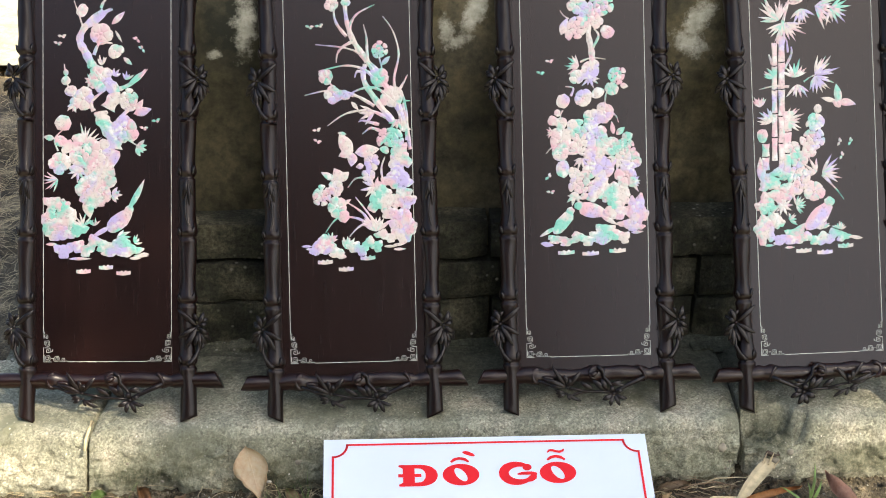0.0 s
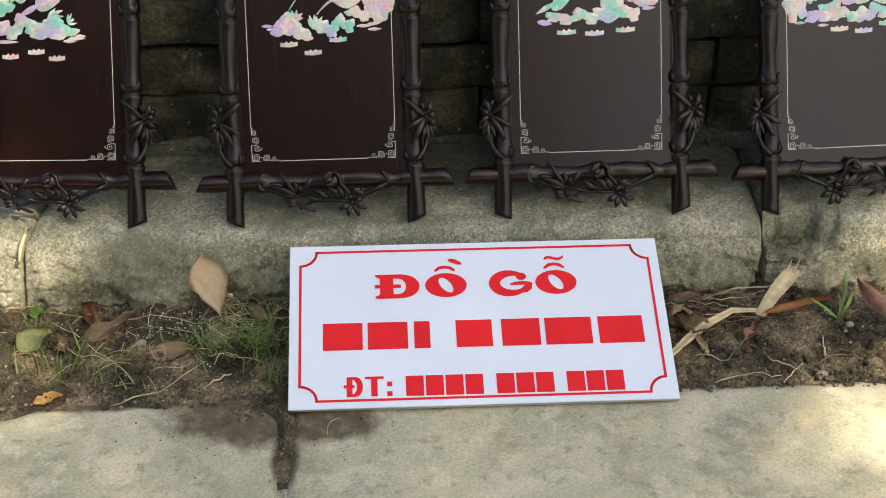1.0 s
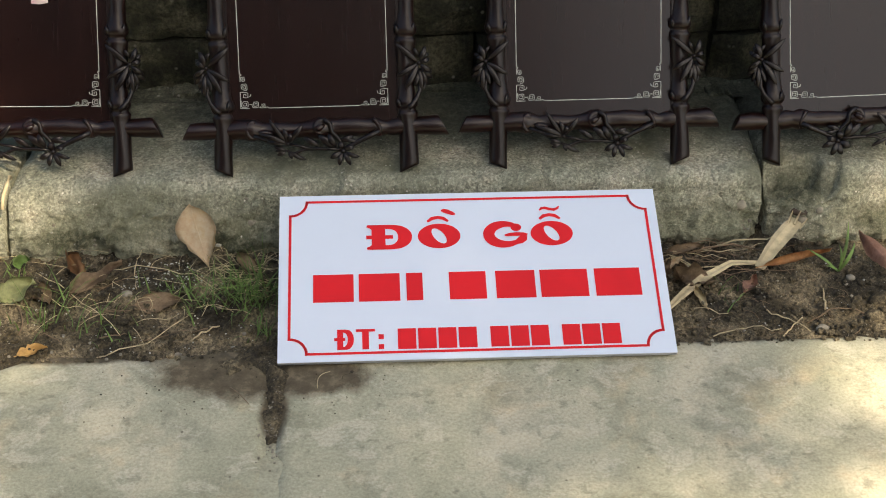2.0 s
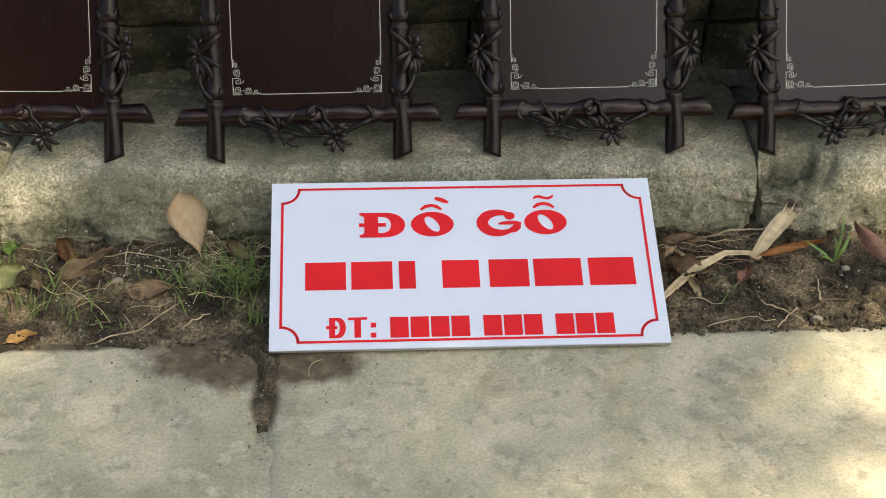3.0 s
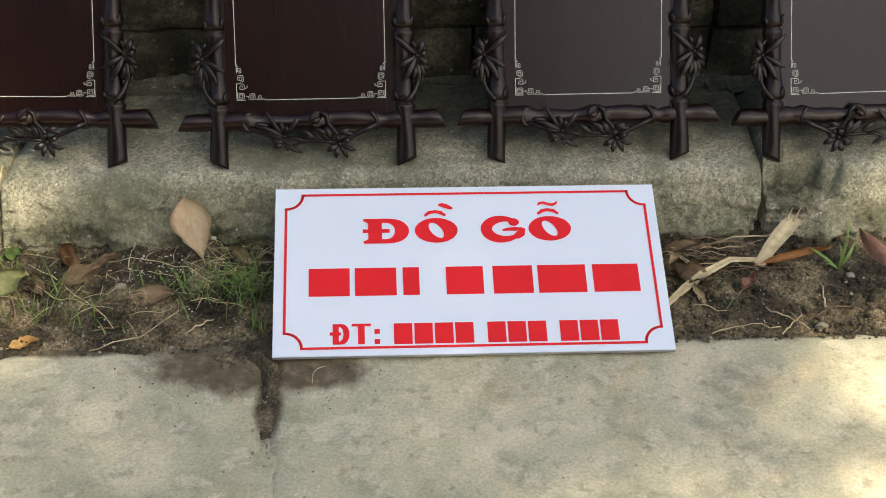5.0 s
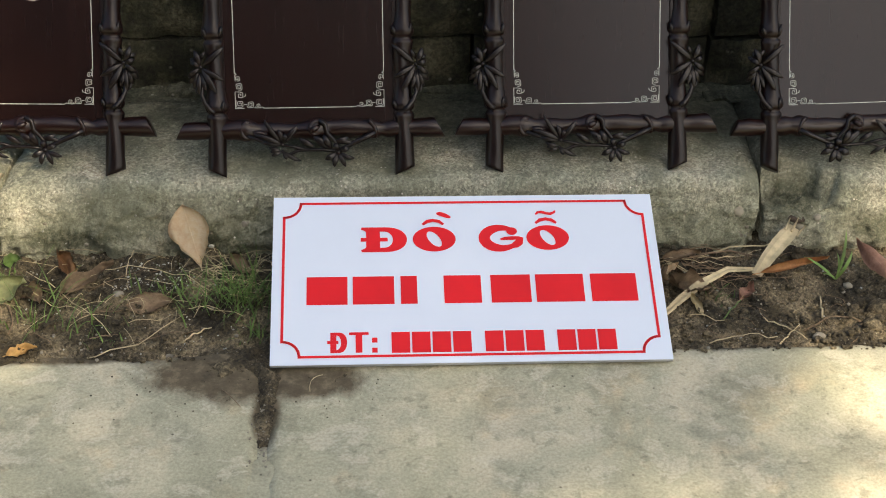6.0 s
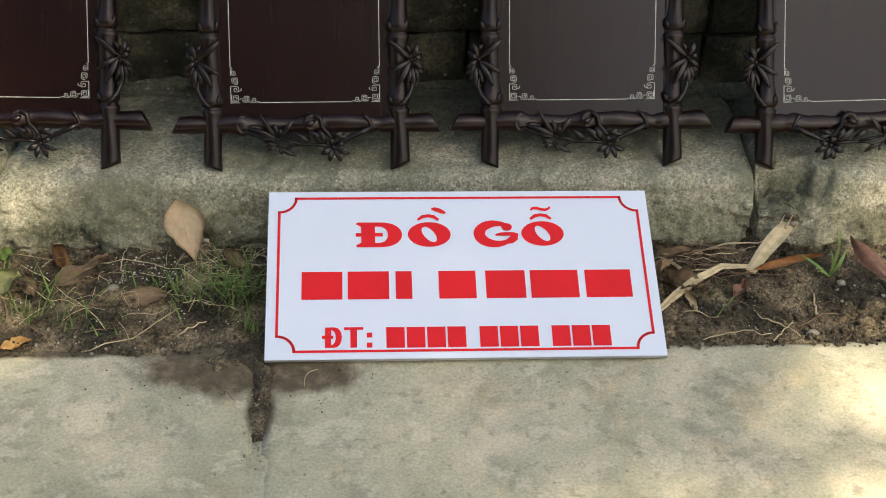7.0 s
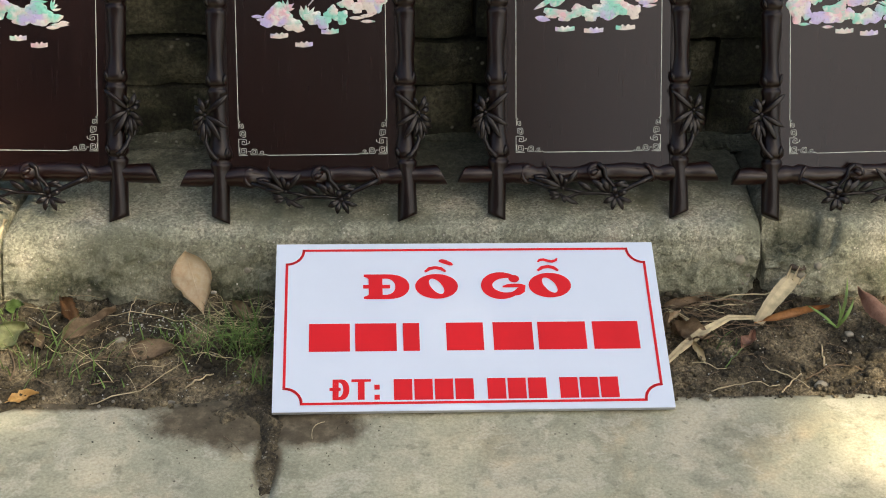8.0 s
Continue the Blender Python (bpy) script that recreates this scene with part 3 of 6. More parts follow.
def spray(name, parent, at, tips, broad, arch=0.004, seed=1, heart=0.0034):
    """Carved lance leaves from one point; tips: (du, dv, depth) of each."""
    rng = random.Random(seed)
    at = Vector(at)
    bm = bmesh.new()
    for i, (du, dv, dy) in enumerate(tips):
        tip = at + Vector((du, dy, dv))
        ln = math.hypot(du, dv)
        start = at + Vector((du, 0, dv)) * (0.0025 / ln) + Vector((0, -0.0009 * (i % 3), 0))
        tip = start + (tip - start) * 1.16
        up = Vector((0.35 * du / ln, -1, 0.35 * dv / ln)).normalized()
        side = (tip - start).cross(up).normalized()
        wide, high, sway = broad * rng.uniform(0.85, 1.15), arch * rng.uniform(0.7, 1.3), 0.0016 * rng.uniform(-1, 1)
        rows = []
        for k in range(10):
            t = k / 9
            w = wide * max(0.05, 2.15 * t ** 0.62 * (1 - t) ** 0.72) / 2
            c = start.lerp(tip, t) + up * (high * 4 * t * (1 - t)) + side * (sway * 4 * t * (1 - t))
            rows.append([bm.verts.new(c + side * w * a + up * w * h) for a, h in ((-1, -0.1), (-0.55, 0.50), (0, 0.18), (0.55, 0.50), (1, -0.1), (0, -0.5))])
        for p, q in zip(rows, rows[1:]):
            for k in range(6):
                bm.faces.new((p[k], p[(k + 1) % 6], q[(k + 1) % 6], q[k]))
        bm.faces.new(rows[0])
        bm.faces.new(rows[-1][::-1])
    if heart:
        bmesh.ops.create_icosphere(bm, subdivisions=2, radius=heart, matrix=Matrix.Translation(at))
    return part(name, bm, CARVED, parent, smooth=True)


def stem(name, parent, pts, r, mat=None):
    bm = bmesh.new()
    n = len(pts)
    tube(bm, pts, [r * (1 - 0.35 * i / n) for i in range(n)], 7)
    return part(name, bm, mat or CARVED, parent, smooth=True)


def strip(bm, pts, width, y, thick=0.0007):
    """A thin flat band on the board through pts (u, v)."""
    for (a, b), (c, d) in zip(pts, pts[1:]):
        dx, dz = c - a, d - b
        ln = math.hypot(dx, dz) or 1e-6
        ex, ez = dx / ln * width / 2, dz / ln * width / 2
        px, pz = -ez, ex
        q = [(a - ex + px, b - ez + pz), (c + ex + px, d + ez + pz), (c + ex - px, d + ez - pz), (a - ex - px, b - ez - pz)]
        lo = [bm.verts.new((x, y, z)) for x, z in q]
        hi = [bm.verts.new((x, y - thick, z)) for x, z in q]
        bm.faces.new(hi)
        for k in range(4):
            bm.faces.new((lo[k], lo[(k + 1) % 4], hi[(k + 1) % 4], hi[k]))


def spiral(cx, cz, s, sx, start, turns=1.9, hand=1):
    """A rounded square spiral of half size s round (cx, cz), wound inwards from the angle start (degrees)."""
    out = []
    n = int(turns * 20)
    for i in range(n + 1):
        a = radians(start) + hand * 2 * math.pi * turns * i / n
        c, d = math.cos(a), math.sin(a)
        r = s * (1 - 0.80 * i / n) / (abs(c) ** 5 + abs(d) ** 5) ** 0.2
        out.append((cx + sx * r * c, cz + r * d))
    return out


def fret(parent, sx):
    """The key-fret corner ornament; sx: -1 or 1."""
    bm = bmesh.new()
    u, v, y = sx * 0.1195, 0.105, FRONT
    wd = 0.00095
    strip(bm, [(u, v + 0.014), (u, v), (u - sx * 0.014, v)], wd, y)
    strip(bm, spiral(u - sx * 0.0072, v + 0.0072, 0.0064, -sx, 135, 2.0, 1), wd, y)
    strip(bm, spiral(u - sx * 0.0243, v + 0.0062, 0.0056, -sx, 200, 1.9, 1), wd, y)
    strip(bm, [(u - sx * 0.0145, v + 0.0062), (u - sx * 0.0187, v + 0.0062)], wd, y)
    strip(bm, spiral(u - sx * 0.0362, v + 0.0042, 0.0040, -sx, 200, 1.4, 1), wd, y)
    strip(bm, [(u - sx * 0.0300, v + 0.0010), (u - sx * 0.0330, v + 0.0006), (u - sx * 0.0400, v + 0.0008), (u - sx * 0.0430, v + 0.0020), (u - sx * 0.0460, v), (u - sx * 0.0480, v)], wd, y)
    strip(bm, [(u, v + 0.014), (u, v + 0.0265), (u - sx * 0.0070, v + 0.0265)], wd, y)
    strip(bm, spiral(u - sx * 0.0080, v + 0.0210, 0.0050, -sx, 90, 1.3, -1), wd, y)
    strip(bm, [(u - sx * 0.0120, v + 0.0180), (u - sx * 0.0165, v + 0.0200), (u - sx * 0.0170, v + 0.0230)], wd, y)
    strip(bm, spiral(u - sx * 0.0062, v + 0.0350, 0.0058, -sx, 270, 1.9, 1), wd, y)
    strip(bm, spiral(u - sx * 0.0044, v + 0.0478, 0.0040, -sx, 270, 1.4, 1), wd, y)
    strip(bm, [(u - sx * 0.0008, v + 0.0440), (u - sx * 0.0006, v + 0.0530), (u - sx * 0.0030, v + 0.0545), (u, v + 0.0570)], wd, y)
    return part("key_fret", bm, SILVER, parent, "silvery square-spiral inlay")


FRONT = -0.0026    # front face of a board in the panel's own depth


def panel(cx, y0, v0, roll, mirror, words):
    """An upright panel leaning back: board, two bamboo posts, bottom bar with carved sprays."""
    thing = new("inlaid_panel")
    thing.matrix_world = Matrix.Translation((cx, y0, K)) @ pose(0, 0, 0, -LEAN, 0, 0) @ pose(0, 0, 0, 0, roll, 0) @ Matrix.Translation((0, 0, v0))
    tagged(thing, words, "wall panel", "four seasons panels")
    bm = bmesh.new()
    box(bm, -HALF + 0.006, FRONT, 0.070, HALF - 0.006, 0.010, LONG - 0.05, 0.0015)
    board = part("board", bm, BOARD, thing)
    for s in (-1, 1):
        bm = bmesh.new()
        strip(bm, [(s * 0.1195, 0.161), (s * 0.1195, LONG - 0.1)], 0.0012, FRONT)
        part("inlay_line", bm, SILVER, board)
        fret(board, s)
        bm = bmesh.new()
        box(bm, s * 0.1385 - 0.0035, FRONT - 0.004, 0.080, s * 0.1385 + 0.0035, FRONT + 0.002, LONG - 0.05, 0.0015)
        part("bead", bm, POST, board)
    bm = bmesh.new()
    strip(bm, [(-0.073, 0.105), (0.073, 0.105)], 0.0012, FRONT)
    part("inlay_line", bm, SILVER, board)
    for s in (-1, 1):
        p = post(thing, s, max(0.0, v0) - 0.002)
        for k, v in enumerate((0.172, 0.640, 1.09)):
            u = s * (HALF + 0.0205)
            over, beyond = -0.017, -0.008
            spray("leaf_whorl", p, (u, over, v), [(s * 1.15 * du, 1.18 * dv, dy) for du, dv, dy in ((0.008, 0.020, 0.003), (-0.029, 0.024, -0.002), (-0.028, -0.016, -0.003), (-0.018, -0.031, -0.003), (0.016, -0.012, 0.006), (0.013, 0.006, 0.005))], 0.0118, 0.004, 11 + k)
            spray("leaf_whorl", p, (u + s * 0.002, beyond, v - 0.006), [(s * du, dv, dy) for du, dv, dy in ((0.010, -0.026, 0.002), (0.002, -0.034, -0.003), (0.017, -0.018, 0.005), (-0.008, -0.028, -0.004))], 0.0110, 0.004, 21 + k, 0.0)
            spray("leaf_whorl", p, (u + s * 0.004, beyond, v + 0.006), [(s * du, dv, dy) for du, dv, dy in ((0.006, 0.014, 0.002), (0.012, 0.007, 0.004), (-0.010, 0.016, -0.004))], 0.0085, 0.003, 31 + k, 0.0)
            bend = [(u, -0.010, v - 0.010), (u - s * 0.001, -0.009, v - 0.030), (u + s * 0.001, -0.010, v - 0.044), (u - s * 0.005, -0.013, v - 0.058), (u - s * 0.013, -0.0165, v - 0.068), (u - s * 0.019, -0.0165, v - 0.073)]
            stem("leaf_stem", p, bend[::-1], 0.0046)
            stem("leaf_stem", p, [(u + s * 0.001, -0.010, v - 0.044), (u + s * 0.008, -0.008, v - 0.040), (u + s * 0.010, -0.008, v - 0.030)], 0.0026)
        spray("carved_leaf", p, (s * HALF, -0.0150, 0.452), [(s * 0.004, -0.046, -0.001), (s * -0.007, -0.036, 0.001), (s * 0.010, -0.030, 0.004), (s * -0.002, -0.026, -0.002)], 0.0085, 0.002, 41, 0.0)
        stem("leaf_stem", p, curve_pts((s * (HALF + 0.006), -0.0145, 0.350), (s * HALF, -0.0150, 0.425), (s * -0.006, -0.001, 0)), 0.0028)
        spray("carved_leaf", p, (s * HALF, -0.0150, 0.905), [(s * 0.004, -0.046, -0.001), (s * -0.007, -0.036, 0.001), (s * 0.010, -0.030, 0.004)], 0.0085, 0.002, 42, 0.0)
    m = -1 if mirror else 1
    us = [-0.2095, -0.2085, -0.203] + [-0.195 + 0.01 * i for i in range(40)] + [0.203, 0.2085, 0.2095]
    rad = []
    for u in us:
        r = 0.0150 + 0.0011 * math.sin(u * 40) + 0.0009 * math.sin(u * 97 + 1)
        for n, tall in ((-0.101, 0.0042), (0.008, 0.0040), (0.101, 0.0036)):
            r += tall * math.exp(-((u - m * n) / 0.011) ** 2) - 0.0026 * math.exp(-((u - m * (n + 0.014)) / 0.003) ** 2)
        rad.append(r)
    bm = bmesh.new()
    rings = tube(bm, [(u, 0.003, 0.0695 + 0.0016 * math.sin(u * 34) * (abs(u) < 0.13)) for u in us], rad, 20)
    for k, ring in enumerate(rings):
        for i, v in enumerate(ring):
            swell = 0.10 if 3 < k < len(rings) - 4 else 0.02
            v.co.y += swell * (v.co.y - 0.003) * noise.noise(Vector((us[k] * 45, i * 0.5, m)))
            v.co.z += swell * (v.co.z - 0.0695) * noise.noise(Vector((us[k] * 45, i * 0.5, m + 7)))
    for ring, e in ((rings[0], -1), (rings[1], -1), (rings[2], -1), (rings[-1], 1), (rings[-2], 1), (rings[-3], 1)):
        for v in ring:
            v.co.x -= e * 0.53 * (v.co.z - 0.0695)
    bar = part("bottom_bar", bm, BAR, thing, smooth=True)
    y = -0.0135
    spray("leaf_spray", bar, (m * -0.045, y - 0.006, 0.047), [(m * du, dv, dy) for du, dv, dy in ((-0.025, 0.036, -0.003), (0.022, 0.027, -0.003), (-0.040, 0.015, -0.001), (-0.030, 0.003, 0.002), (-0.006, 0.022, -0.003), (0.004, 0.016, -0.003))], 0.0098, 0.004, 51)
    spray("leaf_spray", bar, (m * -0.046, y + 0.004, 0.035), [(m * du, dv, dy) for du, dv, dy in ((-0.018, 0.000, 0.0), (-0.016, -0.006, 0.002), (0.026, -0.014, 0.002), (0.006, -0.012, 0.0), (-0.020, 0.007, 0.0))], 0.0078, 0.003, 52, 0.0026)
    spray("leaf_spray", bar, (m * 0.008, y, 0.040), [(m * du, dv, dy) for du, dv, dy in ((-0.024, 0.015, 0.0),)], 0.0110, 0.003, 53, 0.0)
    spray("leaf_spray", bar, (m * 0.034, y - 0.002, 0.037), [(m * du, dv, dy) for du, dv, dy in ((-0.026, 0.020, 0.0), (-0.012, 0.022, 0.0))], 0.0135, 0.004, 54, 0.0)
    spray("leaf_spray", bar, (m * 0.036, y, 0.050), [(m * du, dv, dy) for du, dv, dy in ((0.028, -0.002, 0.0), (0.022, 0.006, 0.001))], 0.0095, 0.003, 55, 0.0)
    fat = 0.0135 if mirror else 0.0105
    spray("star_leaf", bar, (m * 0.044, y - 0.004, 0.033), [(m * du, dv, dy) for du, dv, dy in ((-0.019, -0.010, 0.0), (-0.006, -0.021, 0.0), (0.010, -0.021, 0.0), (0.023, -0.009, 0.001), (0.016, 0.006, 0.0), (-0.004, 0.014, 0.0))], fat, 0.004, 56, 0.0042)
    knot = [(m * 0.014, y - 0.003, 0.0860), (m * 0.024, y - 0.003, 0.0780), (m * 0.026, y - 0.003, 0.0650), (m * 0.036, y, 0.0540), (m * 0.043, y, 0.0440), (m * 0.044, y - 0.002, 0.0350)]
    stem("spray_branch", bar, knot, 0.0040)
    swirl = [(m * (0.009 + (0.0125 - 0.0007 * i) * math.cos(0.55 * i + 0.5)), y + 0.001 + 0.0010 * abs(i - 6), 0.0710 + (0.0125 - 0.0005 * i) * math.sin(0.55 * i + 0.5)) for i in range(13)]
    stem("knot", bar, swirl, 0.0058, BAR)
    stem("knot", bar, [(m * (0.002 + 0.004 * i), y - 0.001 + 0.0008 * (i - 1) ** 2, 0.0690 + 0.002 * i) for i in range(4)], 0.0056, BAR)
    stem("knot", bar, [(m * (-0.101 + 0.010 * math.cos(0.6 * i)), y + 0.002 + 0.0010 * abs(i - 6), 0.0695 + 0.0130 * math.sin(0.6 * i)) for i in range(2, 11)], 0.0055, BAR)
    stem("knot", bar, [(m * (-0.090 + 0.005 * i), y + 0.001, 0.0640 + 0.002 * math.sin(i)) for i in range(5)], 0.0050, BAR)
    stem("knot", bar, curve_pts((m * 0.094, y + 0.002, 0.0840), (m * 0.104, y + 0.002, 0.0560), (m * 0.005, -0.003, 0), 8), 0.0038, BAR)
    stem("spray_branch", bar, [(m * 0.104, y, 0.0640), (m * 0.088, y - 0.001, 0.0560), (m * 0.070, y, 0.0480), (m * 0.054, y, 0.0400), (m * 0.044, y - 0.001, 0.0350)], 0.0050)
    stem("spray_branch", bar, [(m * 0.044, y, 0.0350), (m * 0.020, y + 0.001, 0.0370), (m * 0.000, y + 0.002, 0.0375), (m * -0.020, y + 0.003, 0.0365), (m * -0.036, y + 0.004, 0.0300), (m * -0.046, y + 0.004, 0.0340)], 0.0033)
    stem("spray_branch", bar, [(m * -0.005, y + 0.002, 0.0370), (m * -0.024, y + 0.001, 0.0420), (m * -0.045, y - 0.001, 0.0460)], 0.0030)
    stem("spray_branch", bar, [(m * -0.100, y, 0.0610), (m * -0.080, y, 0.0530), (m * -0.060, y, 0.0490), (m * -0.045, y - 0.001, 0.0470)], 0.0036)
    return thing, board


SEASONS = [
    (-0.7092, 0.361, 0.0083, 0.73, False, "dark rosewood panel with plum blossom and bird in pearl"),
    (-0.2416, 0.354, 0.0032, -0.56, False, "dark rosewood panel with orchids inlaid in pearl"),
    (0.2086, 0.360, 0.0042, -0.53, False, "dark rosewood panel with peonies and two ducks in pearl"),
    (0.6661, 0.360, 0.0026, -1.50, True, "dark rosewood panel with bamboo and birds in pearl"),
]
boards = [panel(*row)[1] for row in SEASONS]

# ---- sign ----
TILT = 22.0
sign = new("shop_sign")
sign.matrix_world = pose(0, 0, 0.012, TILT, 0, 0)
tagged(sign, "white rectangular sign board with red lettering leaning on the kerb", "sign")
bm = bmesh.new()
box(bm, -0.3, 0, -0.008, 0.3, 0.3, -0.001, 0.0008)
part("core", bm, EDGE, sign)
bm = bmesh.new()
box(bm, -0.3, 0, -0.001, 0.3, 0.3, 0.0, 0.0004)
face = part("face", bm, WHITE, sign)


def flat_band(bm, pts, width, z=0.0006):
    for (a, b), (c, d) in zip(pts, pts[1:]):
        t = Vector((c - a, d - b)).normalized() * width / 2
        q = [(a - t.x - t.y, b - t.y + t.x), (c + t.x - t.y, d + t.y + t.x), (c + t.x + t.y, d + t.y - t.x), (a - t.x + t.y, b - t.y - t.x)]
        bm.faces.new([bm.verts.new((x, y, z)) for x, y in q])


bm = bmesh.new()
ix, lo, hi, r = 0.283, 0.013, 0.287, 0.026
outline = []
for sx, y, sy in ((-1, lo, 1), (1, lo, 1), (1, hi, -1), (-1, hi, -1)):
    arc = [(sx * (ix - r * math.cos(a)), y + sy * r * math.sin(a)) for a in (math.pi / 2 * i / 8 for i in range(9))]
    outline += arc[::-1] if (sx > 0) == (sy < 0) else arc
outline.append(outline[0])
flat_band(bm, outline, 0.0042)
part("border_line", bm, RED, face)


def lettering(body, x0, x1, y0, y1, spread):
    """Text in the built-in font, made heavy by sideways copies, stretched into the box."""
    for k, dx in enumerate((-spread, 0.0, spread)):
        cu = bpy.data.curves.new("lettering", "FONT")
        cu.body, cu.resolution_u = body, 4
        tmp = bpy.data.objects.new("lettering", cu)
        me = bpy.data.meshes.new_from_object(tmp)
        bpy.data.objects.remove(tmp)
        xs = [v.co.x for v in me.vertices]
        a, b = x0 + spread, x1 - spread
        for v in me.vertices:
            v.co = Vector((a + dx + (v.co.x - min(xs)) / (max(xs) - min(xs)) * (b - a), y0 + v.co.y * (y1 - y0) / 0.69, 0.0006 + 0.0001 * k))
        me.materials.append(RED)
        ob = new("lettering", me)
        ob.parent = face


def bars(name, spans, y0, y1):
    for a, b in spans:
        bm = bmesh.new()
        box(bm, a, y0, 0.0002, b, y1, 0.0009)
        part(name, bm, RED, face)


# caps of the shop's kind of goods; the owner's name and number are bars
def outline_ring(outer, inner, z=0.0008):
    bm = bmesh.new()
    a = [bm.verts.new((x, y, z)) for x, y in outer]
    b = [bm.verts.new((x, y, z)) for x, y in inner]
    n = len(a)
    for k in range(n):
        bm.faces.new((a[k], a[(k + 1) % n], b[(k + 1) % n], b[k]))
    part("letter", bm, RED, face)


def outline_band(mid, widths, z=0.0010):
    """A stroke along mid whose width follows widths."""
    bm = bmesh.new()
    rows = []
    for k, (x, y) in enumerate(mid):
        x0, y0 = mid[max(0, k - 1)]
        x1, y1 = mid[min(len(mid) - 1, k + 1)]
        d = math.hypot(x1 - x0, y1 - y0)
        w = widths[0] + (widths[1] - widths[0]) * k / (len(mid) - 1) if len(widths) == 2 else widths[k]
        rows.append((bm.verts.new((x - (y1 - y0) / d * w / 2, y + (x1 - x0) / d * w / 2, z)), bm.verts.new((x + (y1 - y0) / d * w / 2, y - (x1 - x0) / d * w / 2, z))))
    for p, q in zip(rows, rows[1:]):
        bm.faces.new((p[0], p[1], q[1], q[0]))
    part("letter_stroke", bm, RED, face)


def round_o(cx, cy):
    turns = [2 * math.pi * k / 40 for k in range(40)]
    outline_ring([(cx + 0.0335 * math.cos(t), cy + 0.0230 * math.sin(t)) for t in turns],
                 [(cx + 0.0095 * math.cos(t) - 0.0068 * math.sin(t), cy + 0.0142 * math.sin(t)) for t in turns])
    outline_band([(cx - 0.0175, cy + 0.0270), (cx - 0.0100, cy + 0.0330), (cx - 0.0010, cy + 0.0350), (cx + 0.0080, cy + 0.0330), (cx + 0.0155, cy + 0.0270)], (0.0040, 0.0062, 0.0058, 0.0062, 0.0040))


# the kind of goods in heavy serif letters; the owner's name and number are bars
bow = [-math.pi / 2 + math.pi * k / 24 for k in range(25)]
outline_ring([(-0.1555, 0.195)] + [(-0.128 + 0.036 * math.cos(t) ** 0.8, 0.218 + 0.0230 * math.sin(t)) for t in bow] + [(-0.1555, 0.241)],
             [(-0.1340, 0.2030)] + [(-0.1300 + 0.0160 * math.cos(t) ** 0.8, 0.218 + 0.0150 * math.sin(t)) for t in bow] + [(-0.1340, 0.2330)])
bars("letter_stroke", [(-0.1640, -0.1220)], 0.2150, 0.2215)
for y, up in ((0.1950, 1), (0.2410, -1)):
    outline_band([(-0.1630, y + up * 0.0022), (-0.1580, y + up * 0.0030), (-0.1500, y + up * 0.0060)], (0.0040, 0.0062, 0.0120), 0.0009)
round_o(-0.0495, 0.218)
outline_band([(-0.0445, 0.2660), (-0.0400, 0.2655), (-0.0340, 0.2635), (-0.0270, 0.2600), (-0.0225, 0.2578)], (0.0028, 0.0072, 0.0080, 0.0068, 0.0030))
arc = [radians(48 + 274 * k / 36) for k in range(37)]
outline_band([(0.0555 + 0.0265 * math.cos(t), 0.2185 + 0.0190 * math.sin(t)) for t in arc], [0.0070 + 0.0110 * max(0.0, math.sin(math.pi * k / 36)) ** 1.3 for k in range(37)])
outline_ring([(0.0725 + 0.0085 * math.cos(2 * math.pi * k / 16), 0.2310 + 0.0072 * math.sin(2 * math.pi * k / 16)) for k in range(16)], [(0.0725, 0.2310 + 0.0001 * k) for k in range(16)], 0.0009)
outline_band([(0.0540, 0.2160), (0.0620, 0.2175), (0.0730, 0.2180), (0.0830, 0.2180), (0.0900, 0.2170)], (0.0030, 0.0060, 0.0070, 0.0060, 0.0030), 0.0012)
outline_band([(0.0860, 0.2175), (0.0830, 0.2100), (0.0775, 0.2055), (0.0720, 0.2030)], (0.0080, 0.0130, 0.0120, 0.0080), 0.0013)
round_o(0.1285, 0.2185)
outline_band([(0.1125, 0.2620), (0.1160, 0.2662), (0.1220, 0.2668), (0.1290, 0.2642), (0.1360, 0.2630), (0.1420, 0.2658), (0.1440, 0.2692)], (0.0026, 0.0046, 0.0052, 0.0050, 0.0052, 0.0042, 0.0024))
bars("name_bar", [(-0.247, -0.185), (-0.177, -0.114), (-0.104, -0.079), (-0.038, 0.019), (0.034, 0.095), (0.103, 0.177), (0.188, 0.259)], 0.102, 0.151)
lettering("D", -0.211, -0.186, 0.019, 0.054, 0.0030)
bars("letter_stroke", [(-0.2155, -0.199)], 0.0345, 0.0395)
lettering("T", -0.183, -0.154, 0.019, 0.054, 0.0030)
bars("colon", [(-0.149, -0.141)], 0.019, 0.027)
bars("colon", [(-0.149, -0.141)], 0.036, 0.044)
for first, count in ((-0.120, 4), (0.020, 3), (0.129, 3)):
    bars("number_bar", [(first + 0.0306 * k, first + 0.0306 * k + 0.0275) for k in range(count)], 0.018, 0.053)


